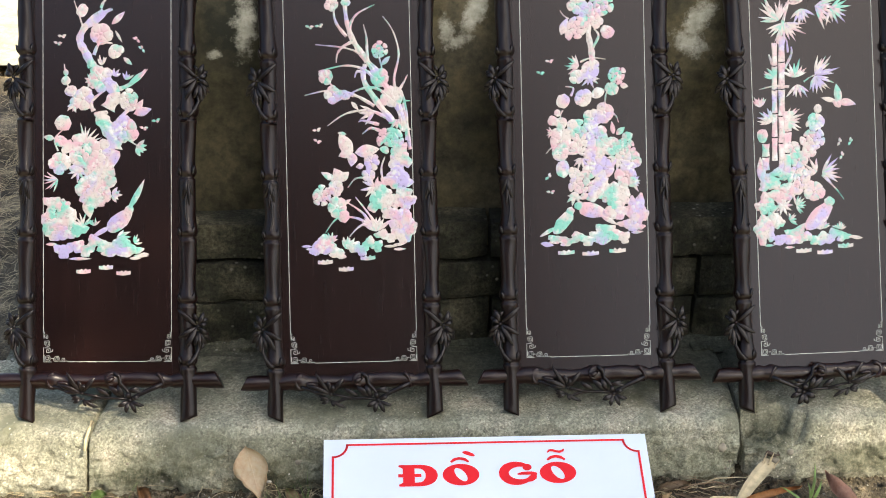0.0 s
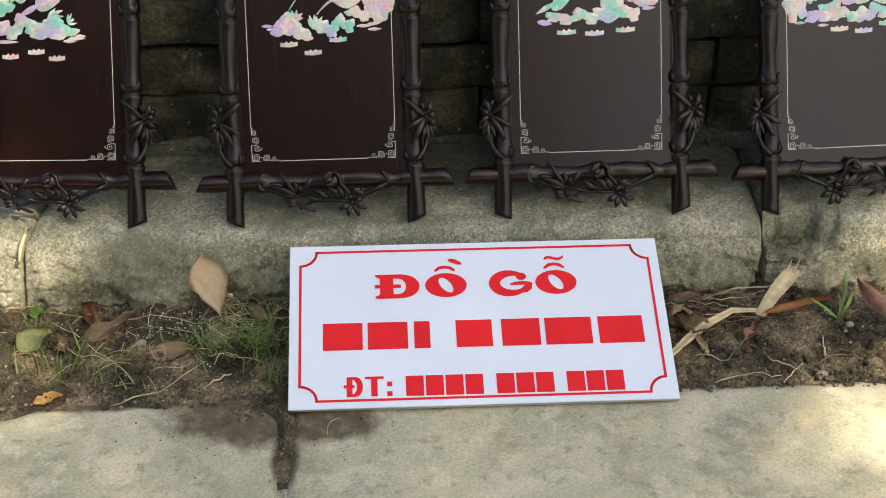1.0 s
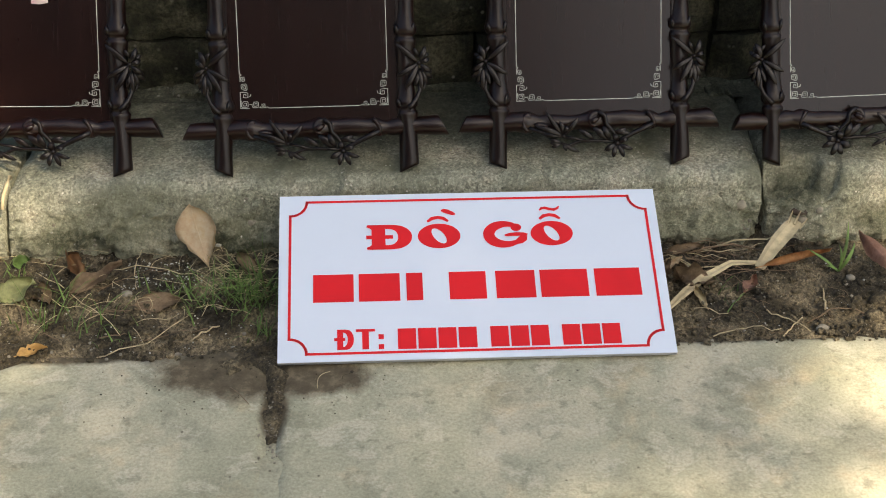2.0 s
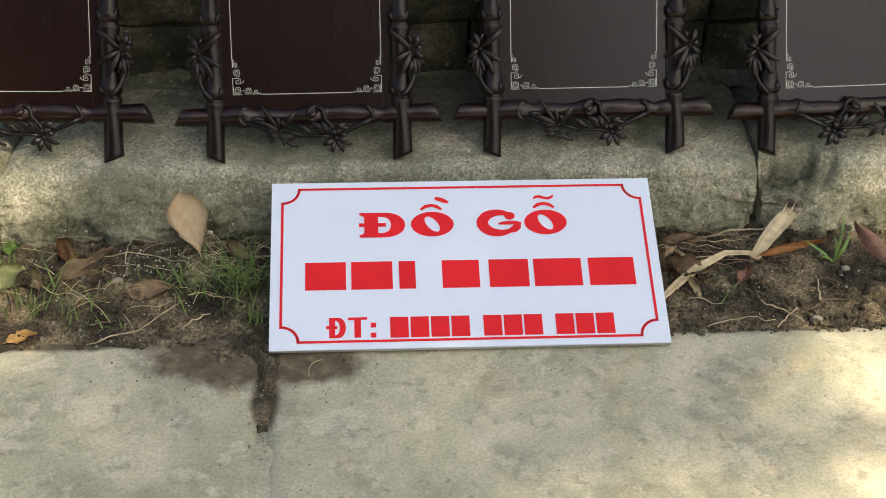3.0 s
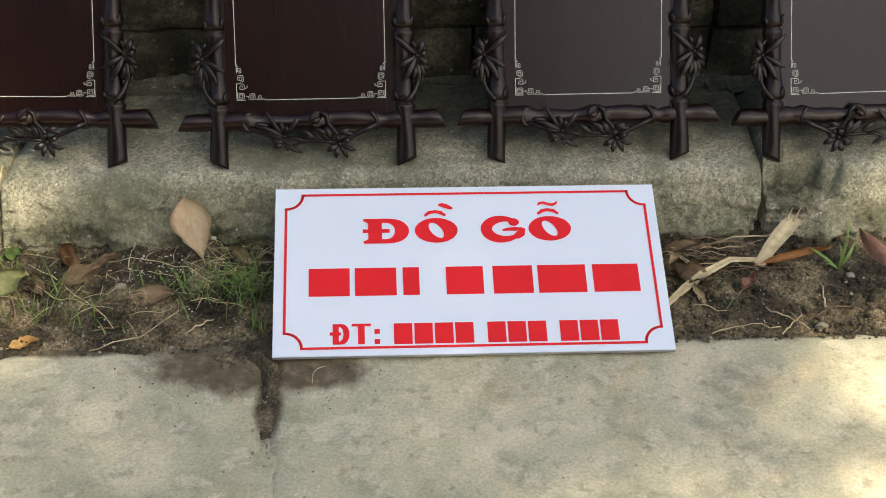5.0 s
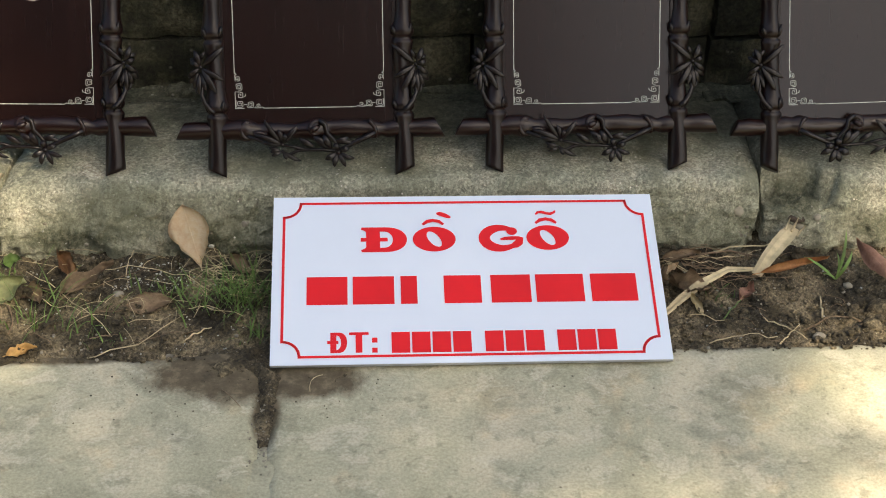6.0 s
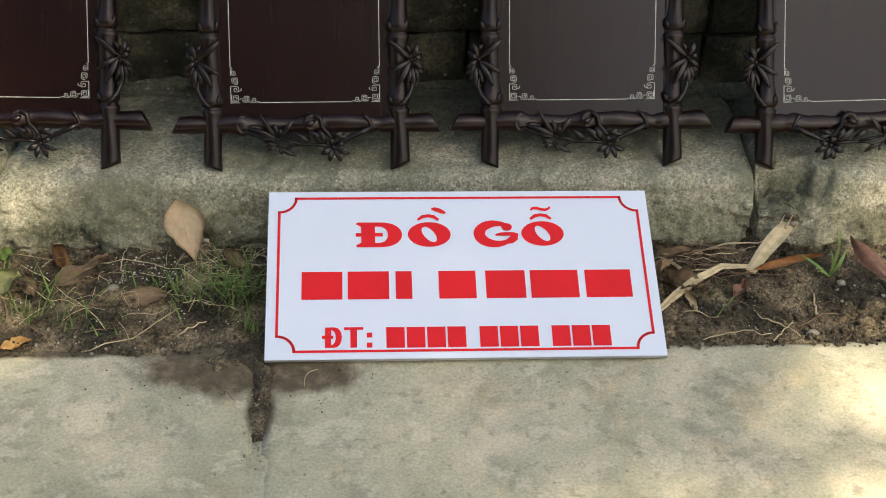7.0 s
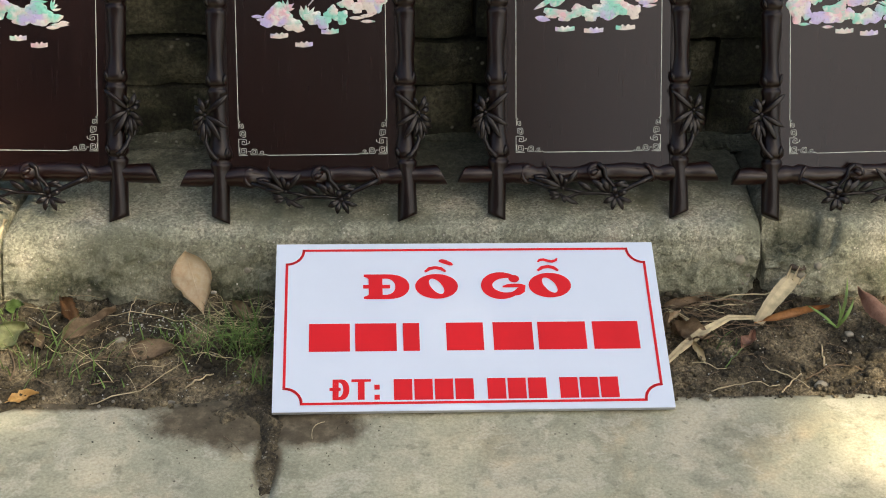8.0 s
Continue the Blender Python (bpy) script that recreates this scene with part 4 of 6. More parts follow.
# ---- mother-of-pearl pictures ----
class Art:
    """Pieces of shell set into one board. Drawn on a grid of 0.44 mm; a to the right, b down from the top of the picture."""

    def __init__(self, board, mid0, mid1):
        self.board, self.mid0, self.mid1, self.rng = board, mid0, mid1, random.Random(int(mid0 * 10 + mid1))
        self.count = 0

    def put(self, a, b):
        mid = self.mid0 + (self.mid1 - self.mid0) * b / 1211
        return Vector(((a - mid) * 0.00044, 0, 0.790 - 0.000442 * b))

    def shape(self, name, ring, dome=0.0011, mid=None):
        """A domed flake with the outline ring (a, b)."""
        bm = bmesh.new()
        pts = [self.put(*p) for p in ring]
        c = self.put(*mid) if mid else sum(pts, Vector()) / len(pts)
        self.count += 1
        base = FRONT - 0.0003 - 0.00002 * (self.count % 17)
        lo = [bm.verts.new((p.x, FRONT + 0.0005, p.z)) for p in pts]
        hi = [bm.verts.new((p.x, base, p.z)) for p in pts]
        top = [bm.verts.new((p.x * 0.55 + c.x * 0.45, base - dome * 0.75, p.z * 0.55 + c.z * 0.45)) for p in pts]
        n = len(pts)
        for k in range(n):
            q = (k + 1) % n
            bm.faces.new((lo[k], lo[q], hi[q], hi[k]))
            bm.faces.new((hi[k], hi[q], top[q], top[k]))
        bm.faces.new(top)
        return self.done(name, bm)

    def done(self, name, bm):
        return part(name, bm, PEARL, self.board)

    def petal_ring(self, a, b, r, n, turn, inner=0.22, fat=0.8, wob=0.12):
        out = []
        for k in range(n):
            t = turn + 2 * math.pi * k / n
            ln = r * (1 + self.rng.uniform(-wob, wob))
            w = fat * math.pi * r / n
            ring = []
            for i in range(10):
                s = 2 * math.pi * i / 10
                d = ln * (inner + (1 - inner) * (0.5 - 0.5 * math.cos(s)))
                q = w * math.sin(s) * (0.5 + 0.6 * (0.5 - 0.5 * math.cos(s)))
                ring.append((a + d * math.cos(t) - q * math.sin(t), b + d * math.sin(t) + q * math.cos(t)))
            out.append(ring)
        return out

    def flower(self, a, b, r, n=5, turn=0.0):
        for ring in self.petal_ring(a, b, r * 0.95, n, turn, 0.10, 0.98, 0.18):
            self.shape("petal", ring)
        self.shape("blossom_heart", [(a + r * 0.15 * math.cos(t), b + r * 0.15 * math.sin(t)) for t in (k * math.pi / 4 for k in range(8))], 0.0020)

    def peony(self, a, b, r, turn=0.3):
        for rr, n, t, inner in ((1.0, 7, 0, 0.5), (0.66, 5, 0.4, 0.3), (0.34, 3, 0.1, 0.05)):
            for ring in self.petal_ring(a, b, r * rr, n, turn + t, inner, 1.0, 0.16):
                self.shape("petal", ring, 0.0011 + 0.0009 * (1 - rr))

    def bud(self, a, b, rx, ry, turn=0.0):
        c, s = math.cos(turn), math.sin(turn)
        ring = []
        for k in range(14):
            t = 2 * math.pi * k / 14
            w = 1 + 0.10 * self.rng.uniform(-1, 1)
            x, y = rx * w * math.cos(t), ry * w * math.sin(t)
            ring.append((a + x * c - y * s, b + x * s + y * c))
        self.shape("bud", ring, 0.0016)

    def rock(self, a, b, rx, ry, parts=3):
        """A stone cut from several flakes with dark seams between them."""
        for k in range(parts):
            t0 = 2 * math.pi * k / parts + 0.5
            ca, cb = (a, b) if parts == 1 else (a + 0.44 * rx * math.cos(t0), b + 0.44 * ry * math.sin(t0))
            f = 1.0 if parts == 1 else 0.68
            ph = self.rng.uniform(0, 9)
            ring = [(ca + f * rx * (1 + 0.22 * math.sin(3 * t + ph) + 0.10 * math.sin(7 * t + ph * 2)) * math.cos(t), cb + f * ry * (1 + 0.22 * math.sin(3 * t + ph) + 0.10 * math.sin(7 * t + ph * 2)) * math.sin(t)) for t in (2 * math.pi * i / 26 for i in range(26))]
            self.shape("rock_flake", ring, 0.0014)

    def leaf_ring(self, a, b, length, angle, width, bend=0.0):
        t = radians(angle)
        ring = []
        for sgn in (1, -1):
            for i in range(7):
                s = i / 6 if sgn > 0 else 1 - i / 6
                if (sgn > 0 and i == 6) or (sgn < 0 and i == 6):
                    continue
                w = width / 2 * math.sin(math.pi * s ** 0.85) * sgn
                off = w + bend * 4 * s * (1 - s)
                ring.append((a + length * s * math.cos(t) - off * math.sin(t), b - length * s * math.sin(t) - off * math.cos(t)))
        return ring

    def leaf(self, a, b, length, angle, width, bend=0.0, name="leaf"):
        self.shape(name, self.leaf_ring(a, b, length, angle, width, bend))

    def fan(self, a, b, length, a0, a1, n, width, name="frond_leaf"):
        for k in range(n):
            ang = a0 + (a1 - a0) * k / max(1, n - 1) + self.rng.uniform(-4, 4)
            self.shape(name, self.leaf_ring(a, b, length * self.rng.uniform(0.7, 1.1), ang, width, self.rng.uniform(-3, 3)), 0.0008)

    def branch(self, w0, w1, *pts):
        """A tapering stem through pts, in pieces with seams."""
        n = len(pts) - 1
        fine = []
        for i in range(n):
            p0, p1, p2, p3 = pts[max(0, i - 1)], pts[i], pts[i + 1], pts[min(n, i + 2)]
            for k in range(5):
                t = k / 5
                fine.append(tuple(0.5 * (2 * p1[j] + (p2[j] - p0[j]) * t + (2 * p0[j] - 5 * p1[j] + 4 * p2[j] - p3[j]) * t * t + (3 * p1[j] - p0[j] - 3 * p2[j] + p3[j]) * t ** 3) for j in (0, 1)))
        fine.append(pts[-1])
        left, right = [], []
        for i, (x, y) in enumerate(fine):
            x0, y0 = fine[max(0, i - 1)]
            x1, y1 = fine[min(len(fine) - 1, i + 1)]
            ln = math.hypot(x1 - x0, y1 - y0) or 1
            w = (w0 + (w1 - w0) * i / (len(fine) - 1)) / 2 * (1 + 0.15 * math.sin(i * 1.9 + w0))
            left.append((x - (y1 - y0) / ln * w, y + (x1 - x0) / ln * w))
            right.append((x + (y1 - y0) / ln * w, y - (x1 - x0) / ln * w))
        for i in range(0, len(fine) - 1, 5):
            j = min(i + 5, len(fine) - 1)
            bm = bmesh.new()
            pts3 = [[self.put(*p) for p in row[i:j + 1]] for row in (left, right)]
            mid = [(p + q) / 2 for p, q in zip(*pts3)]
            lo = [[bm.verts.new((p.x, FRONT - 0.0002, p.z)) for p in row] for row in pts3]
            hi = [bm.verts.new((p.x, FRONT - 0.0014, p.z)) for p in mid]
            for k in range(len(mid) - 1):
                bm.faces.new((lo[0][k], lo[0][k + 1], hi[k + 1], hi[k]))
                bm.faces.new((hi[k], hi[k + 1], lo[1][k + 1], lo[1][k]))
            self.done("stem_piece", bm)

    def cane(self, a, b0, b1, w, n):
        """An upright bamboo cane of n joints."""
        for k in range(n):
            y0, y1 = b0 + (b1 - b0) * k / n, b0 + (b1 - b0) * (k + 1) / n
            y1 -= 5 * (1 if y1 > y0 else -1)
            self.shape("cane_joint", [(a - w / 2, y0), (a - w * 0.42, (y0 + y1) / 2), (a - w / 2, y1), (a, y1 + 2), (a + w / 2, y1), (a + w * 0.42, (y0 + y1) / 2), (a + w / 2, y0), (a, y0 + 2)], 0.0012)

    def butterfly(self, a, b, r, turn=20):
        for ang, ln in ((turn, 1.0), (turn + 150, 1.0), (turn - 45, 0.7)):
            self.shape("butterfly_wing", self.leaf_ring(a, b, r * ln, ang, r * 0.6))

    def bird(self, a, b, s, flip=1, raised=45):
        """A bird at rest: body, head, wing, tail."""
        self.bud(a, b, 0.55 * s, 0.28 * s, -flip * radians(raised))
        self.bud(a + flip * 0.48 * s * math.cos(radians(raised)), b - 0.62 * s * math.sin(radians(raised)), 0.17 * s, 0.16 * s)
        self.leaf(a - flip * 0.30 * s, b + 0.18 * s, 0.8 * s, 180 + 30 if flip > 0 else -30, 0.18 * s, name="tail_feather")
        self.leaf(a + flip * 0.10 * s, b - 0.05 * s, 0.6 * s, 180 + raised if flip > 0 else -raised, 0.2 * s, name="wing")

    def tuft(self, a, b, w):
        self.shape("water_tuft", [(a - w, b + 9), (a - w, b - 7), (a - w * 0.6, b - 2), (a - w * 0.3, b - 11), (a, b - 3), (a + w * 0.3, b - 12), (a + w * 0.6, b - 3), (a + w, b - 9), (a + w, b + 7), (a, b + 12)], 0.0006)


# plum tree, pheasant
art = Art(boards[0], 315, 322)
art.branch(92, 70, (235, 880), (290, 760), (345, 640))
art.branch(70, 54, (345, 640), (345, 590), (300, 520), (290, 480))
art.branch(58, 40, (320, 470), (350, 400), (300, 340), (255, 290))
art.branch(38, 22, (255, 290), (225, 230), (200, 175), (230, 110), (300, 50))
art.branch(18, 8, (230, 110), (280, 70), (340, 45))
art.branch(14, 6, (290, 40), (300, 15), (325, -15))
art.branch(16, 6, (260, 240), (285, 190), (340, 190))
art.branch(20, 8, (260, 480), (250, 440), (300, 395))
art.branch(20, 8, (370, 385), (430, 355), (480, 300))
art.branch(22, 10, (350, 540), (400, 480), (445, 450))
art.branch(10, 4, (375, 590), (420, 610), (450, 630))
art.branch(8, 4, (215, 130), (200, 80), (175, 10))
art.branch(10, 5, (200, 440), (160, 400), (140, 320), (135, 280))
art.branch(8, 4, (110, 650), (95, 600), (130, 560))
art.leaf(215, 130, 150, 38, 36)
art.leaf(335, 110, 80, 45, 26)
art.bud(210, 52, 24, 30, 0.6)
art.flower(290, 150, 52, 5, 0.2)
art.flower(350, 225, 36, 5, 0.9)
art.leaf(385, 250, 50, -40, 20)
art.leaf(350, 135, 60, -60, 12)
for a, b, t in ((125, 162, 20), (107, 192, 10), (442, 172, 160), (465, 212, 150), (525, 520, 30), (473, 552, 10)):
    art.butterfly(a, b, 20, t)
art.bud(143, 350, 20, 20)
art.bud(165, 395, 28, 24)
art.bud(142, 315, 11, 14)
art.flower(285, 340, 58, 6, 0.4)
art.fan(250, 350, 40, 120, 240, 4, 12)
art.fan(295, 285, 45, 60, 120, 4, 11)
art.fan(345, 330, 36, 20, 120, 4, 12)
art.flower(215, 425, 54, 5, 0.1)
art.fan(180, 450, 40, 200, 280, 4, 14)
art.fan(395, 345, 40, 30, 110, 4, 10)
art.leaf(405, 370, 110, 40, 26)
art.peony(408, 432, 46)
art.leaf(430, 490, 80, 15, 40)
art.leaf(440, 480, 60, 60, 26)
art.flower(395, 555, 60, 5, 0.7)
art.fan(440, 635, 55, -60, 40, 5, 18)
art.bud(130, 532, 36, 34)
art.leaf(95, 598, 48, 170, 26)
art.flower(120, 605, 26, 4, 0.3)
art.fan(220, 620, 90, 20, 100, 6, 10)
art.peony(210, 670, 92, 0.1)
art.flower(120, 700, 48, 5, 0.5)
art.fan(110, 770, 70, 150, 250, 7, 8)
art.fan(195, 730, 60, 200, 330, 5, 12)
art.flower(290, 650, 52, 5, 0.2)
art.flower(300, 745, 66, 5, 0.9)
art.flower(240, 800, 58, 5, 0.2)
art.flower(300, 835, 44, 5, 0.6)
art.fan(340, 840, 44, -60, 60, 5, 16)
art.leaf(232, 850, 90, -80, 50)
art.leaf(265, 860, 50, -30, 34)
art.rock(105, 880, 52, 42, 2)
art.rock(80, 945, 40, 55, 3)
art.rock(140, 930, 50, 60, 3)
art.rock(120, 1000, 62, 34, 3)
art.rock(195, 985, 40, 30, 1)
art.fan(215, 975, 60, 30, 150, 6, 9)
art.fan(265, 970, 36, 40, 150, 6, 8)
art.bird(370, 950, 120, 1, 42)
art.leaf(405, 905, 155, 62, 26, -4, "tail_feather")
art.fan(360, 1020, 60, -20, 50, 4, 16)
art.rock(135, 1075, 40, 30, 1)
art.rock(210, 1065, 52, 38, 2)
art.rock(285, 1045, 48, 40, 2)
art.rock(380, 1065, 80, 40, 3)
art.fan(435, 1045, 40, 10, 90, 5, 9)
for a, b, w in ((85, 1048, 26), (465, 1098, 34), (205, 1110, 50), (480, 1090, 20), (440, 1108, 26)):
    art.leaf(a - w, b, 2 * w, 0, 14)
for a, b in ((220, 1163), (315, 1146), (390, 1170)):
    art.tuft(a, b, 30)

# orchids
art = Art(boards[1], 298, 325)
art.branch(34, 22, (560, 560), (530, 470), (480, 380), (390, 260))
art.branch(28, 14, (390, 260), (330, 170), (300, 80), (290, -20))
art.branch(30, 18, (500, 520), (430, 430), (375, 340), (380, 270))
for row in (((540, 560), (525, 440), (505, 340), (525, 230), (500, 130), (455, 65)), ((480, 330), (440, 300), (330, 210), (165, 183)),
            ((420, 330), (370, 290), (290, 275), (178, 298)), ((420, 450), (330, 400), (230, 380), (120, 400)),
            ((470, 500), (400, 470), (300, 480), (218, 532)), ((500, 430), (430, 375), (350, 380), (240, 440)),
            ((330, 170), (290, 190), (262, 220), (255, 262)), ((310, 140), (320, 90), (350, 50), (420, 15)),
            ((390, 250), (388, 200), (385, 150), (372, 100)), ((300, 150), (260, 100), (245, 50), (255, 0)),
            ((560, 600), (560, 500), (545, 410), (520, 370)), ((575, 640), (560, 520), (545, 440), (575, 430)), ((520, 400), (535, 370), (550, 345), (563, 318)),
            ((440, 530), (400, 520), (370, 512), (350, 518)), ((450, 560), (410, 545), (390, 552), (368, 570)), ((380, 310), (350, 300), (340, 310), (335, 328))):
    art.branch(16, 4, *row)
art.flower(235, 10, 32, 5, 0.2)
art.bud(295, 5, 22, 16)
art.peony(440, 210, 36)
art.branch(8, 5, (440, 240), (450, 280), (455, 310))
art.leaf(450, 275, 55, 45, 22)
art.flower(440, 330, 46, 5, 0.3)
art.flower(212, 322, 34, 5, 0.1)
art.branch(8, 4, (225, 345), (260, 380), (330, 410))
art.flower(245, 398, 40, 5, 0.6)
art.flower(290, 400, 26, 4, 0.3)
art.leaf(320, 430, 50, -50, 18)
art.flower(500, 415, 54, 5, 0.4)
art.fan(420, 480, 70, 150, 230, 4, 14)
art.fan(520, 510, 60, 200, 330, 5, 14)
for a, b, t in ((140, 108, 10), (182, 104, 30), (172, 550, 30), (174, 598, 0)):
    art.butterfly(a, b, 20, t)
art.leaf(320, 660, 110, 118, 60)
art.leaf(335, 650, 110, 8, 56)
art.leaf(330, 640, 70, 200, 44)
art.leaf(330, 650, 60, 260, 44)
art.leaf(300, 570, 40, 170, 16)
art.peony(490, 595, 58)
art.rock(530, 670, 46, 60, 3)
art.flower(405, 690, 38, 7, 0.1)
art.flower(398, 748, 32, 6, 0.4)
art.leaf(375, 705, 36, 190, 26)
art.branch(12, 5, (460, 790), (450, 720), (465, 670))
art.branch(10, 4, (390, 760), (340, 760), (305, 800))
art.fan(420, 800, 60, 30, 230, 6, 14)
art.leaf(280, 775, 70, 120, 50)
art.leaf(250, 765, 70, 150, 30)
art.leaf(265, 770, 60, 40, 40)
art.peony(190, 830, 42)
art.flower(255, 800, 36, 5, 0.2)
art.flower(260, 880, 46, 5, 0.5)
art.bud(288, 920, 26, 30)
art.leaf(285, 870, 40, 30, 18)
for row in (((400, 960), (340, 930), (260, 930), (210, 990)), ((400, 970), (370, 960), (340, 980), (313, 1010)), ((430, 960), (400, 920), (370, 880), (338, 840)), ((410, 960), (370, 910), (330, 880), (300, 862))):
    art.branch(13, 4, *row)
art.fan(430, 990, 80, 40, 150, 7, 18)
art.rock(520, 760, 60, 50, 3)
art.rock(450, 850, 56, 62, 3)
art.rock(545, 850, 50, 50, 3)
art.rock(500, 915, 50, 40, 2)
art.rock(545, 970, 52, 70, 4)
art.rock(470, 1010, 44, 30, 2)
art.rock(205, 1050, 60, 42, 3)
art.fan(235, 1030, 40, 20, 110, 5, 12)
art.rock(265, 1085, 34, 20, 1)
art.fan(300, 1060, 60, 20, 120, 7, 16)
art.rock(345, 1060, 50, 34, 2)
art.rock(415, 1045, 40, 36, 2)
for a, b, w in ((130, 1048, 24), (150, 1060, 26), (490, 1055, 30), (525, 1048, 24), (530, 1068, 28)):
    art.leaf(a - w, b, 2 * w, 0, 13)
for a, b in ((208, 1116), (298, 1148), (392, 1102)):
    art.tuft(a, b, 32)

# peonies, pair of ducks
art = Art(boards[2], 294, 328)
art.branch(30, 20, (345, 330), (340, 230), (325, 150), (330, 80))
art.branch(14, 7, (345, 210), (370, 160), (350, 130))
art.peony(375, 25, 56)
art.flower(275, 20, 44, 5, 0.3)
art.peony(275, 120, 50, 0.6)
art.flower(320, 70, 44, 5, 0.9)
art.flower(355, 95, 34, 5, 0.1)
art.bud(240, 155, 18, 22)
art.flower(410, 142, 32, 4, 0.5)
art.leaf(205, 155, 80, 70, 40)
art.branch(6, 4, (240, 85), (215, 70), (200, 48))
for a, b, t in ((155, 268, 20), (116, 318, 10), (155, 768, 70), (165, 835, 20)):
    art.butterfly(a, b, 20, t)
art.fan(285, 290, 70, 110, 215, 7, 11)
art.branch(10, 3, (290, 272), (340, 255), (402, 262))
art.flower(335, 310, 48, 5, 0.2)
art.flower(275, 335, 32, 4, 0.8)
art.fan(335, 340, 50, 190, 350, 6, 12)
art.peony(450, 332, 40)
art.leaf(465, 375, 38, -10, 26)
art.branch(8, 5, (400, 460), (405, 410), (430, 380))
art.flower(430, 390, 32, 4, 0.4)
art.bud(372, 404, 26, 20)
art.branch(12, 4, (250, 420), (260, 385), (225, 378))
art.flower(305, 430, 44, 5, 0.3)
art.fan(350, 430, 50, 20, 120, 5, 12)
art.bud(215, 442, 30, 32)
art.bud(192, 492, 15, 15)
art.bud(172, 525, 22, 22)
art.branch(6, 4, (215, 480), (205, 510), (215, 560))
art.flower(210, 535, 30, 4, 0.1)
art.flower(400, 495, 48, 5, 0.5)
art.flower(345, 520, 44, 5, 0.1)
art.branch(9, 3, (425, 490), (450, 510), (460, 538))
art.bud(262, 545, 28, 24)
art.fan(170, 575, 30, 120, 240, 5, 9)
art.peony(285, 585, 62, 0.2)
art.flower(205, 615, 58, 5, 0.5)
art.flower(365, 600, 58, 6, 0.1)
art.branch(9, 3, (200, 640), (165, 645), (143, 668))
art.flower(205, 665, 44, 5, 0.9)
art.fan(285, 670, 70, 0, 180, 9, 13)
art.fan(300, 690, 50, 200, 340, 6, 12)
art.bud(215, 735, 30, 38)
art.flower(355, 680, 48, 5, 0.7)
art.leaf(440, 590, 60, 100, 22)
art.leaf(450, 590, 50, 40, 28)
art.bud(500, 598, 24, 20)
art.flower(430, 640, 52, 5, 0.4)
art.peony(485, 650, 48)
art.fan(455, 690, 60, 180, 360, 7, 15)
art.flower(520, 705, 44, 5, 0.2)
art.flower(400, 735, 54, 5, 0.6)
art.flower(270, 755, 30, 4, 0.6)
art.flower(335, 750, 38, 5, 0.2)
art.peony(295, 810, 54)
art.fan(275, 850, 46, 180, 330, 5, 16)
art.flower(500, 770, 52, 5, 0.8)
art.fan(520, 800, 50, -50, 60, 6, 13)
art.rock(385, 825, 62, 60, 3)
art.rock(460, 850, 56, 46, 3)
art.rock(450, 915, 56, 46, 3)
art.rock(545, 925, 44, 66, 4)
art.rock(520, 985, 52, 30, 2)
art.bird(345, 915, 120, -1, 15)
art.bird(220, 968, 105, 1, 50)
art.rock(215, 1045, 60, 26, 2)
art.rock(310, 1040, 56, 32, 2)
art.rock(405, 1020, 62, 40, 3)
art.rock(470, 1030, 44, 36, 2)
art.fan(400, 1068, 40, 30, 150, 9, 9)
art.leaf(122, 1056, 60, -10, 22)
art.leaf(520, 1018, 55, 5, 14)
for a, b in ((235, 1097), (342, 1103), (460, 1093)):
    art.tuft(a, b, 36)

# bamboo, pheasant, flying bird
art = Art(boards[3], 309, 348)
art.cane(150, 700, 180, 26, 5)
art.cane(182, 740, 150, 30, 5)
art.cane(205, 760, 480, 42, 3)
art.cane(110, 740, 620, 34, 2)
art.branch(18, 9, (165, 190), (190, 90), (215, 0))
art.branch(16, 10, (135, 60), (120, 20), (105, -15))
art.branch(14, 6, (195, 300), (225, 240), (225, 205))
art.branch(10, 5, (210, 230), (205, 180), (190, 150))
art.branch(12, 5, (140, 280), (130, 250), (125, 235))
for a, b, ln, a0, a1, n in ((170, 90, 105, 60, 180, 9), (190, 100, 110, 200, 360, 12), (330, 30, 110, -70, 30, 9), (270, 40, 75, 220, 330, 7), (400, 40, 90, -100, 40, 9), (250, 20, 70, 40, 170, 6),
                           (330, 330, 105, 0, 80, 8), (330, 335, 85, 250, 350, 8), (240, 340, 80, 20, 150, 8), (250, 370, 70, 230, 330, 6), (150, 340, 60, 130, 170, 4),
                           (85, 465, 55, 50, 140, 7), (200, 530, 85, -40, 70, 8), (140, 530, 70, 100, 190, 7), (360, 760, 95, -50, 60, 8), (335, 760, 70, 90, 190, 5)):
    art.fan(a, b, ln, a0, a1, n, 13)
art.branch(8, 4, (280, 360), (310, 340), (335, 330))
art.branch(12, 4, (215, 380), (150, 375), (80, 388))
art.branch(10, 3, (360, 770), (420, 830), (458, 880))
art.leaf(440, 460, 90, 100, 36, name="wing")
art.leaf(430, 455, 85, -8, 34, 6, "wing")
art.leaf(425, 450, 70, 165, 22, name="wing")
art.bud(428, 458, 24, 16, 0.8)
for a, b in ((440, 628), (488, 628), (450, 688)):
    art.butterfly(a, b, 20, 90)
art.bud(342, 480, 18, 20)
art.flower(335, 535, 44, 5, 0.2)
art.leaf(290, 560, 46, 60, 22)
art.peony(320, 610, 52)
art.flower(300, 660, 36, 5, 0.6)
art.flower(255, 700, 44, 5, 0.1)
art.leaf(320, 690, 60, 100, 30)
art.peony(262, 775, 56)
art.flower(325, 840, 50, 5, 0.3)
art.flower(235, 650, 30, 4, 0.2)
art.bud(95, 590, 24, 32)
art.leaf(95, 800, 120, 95, 40)
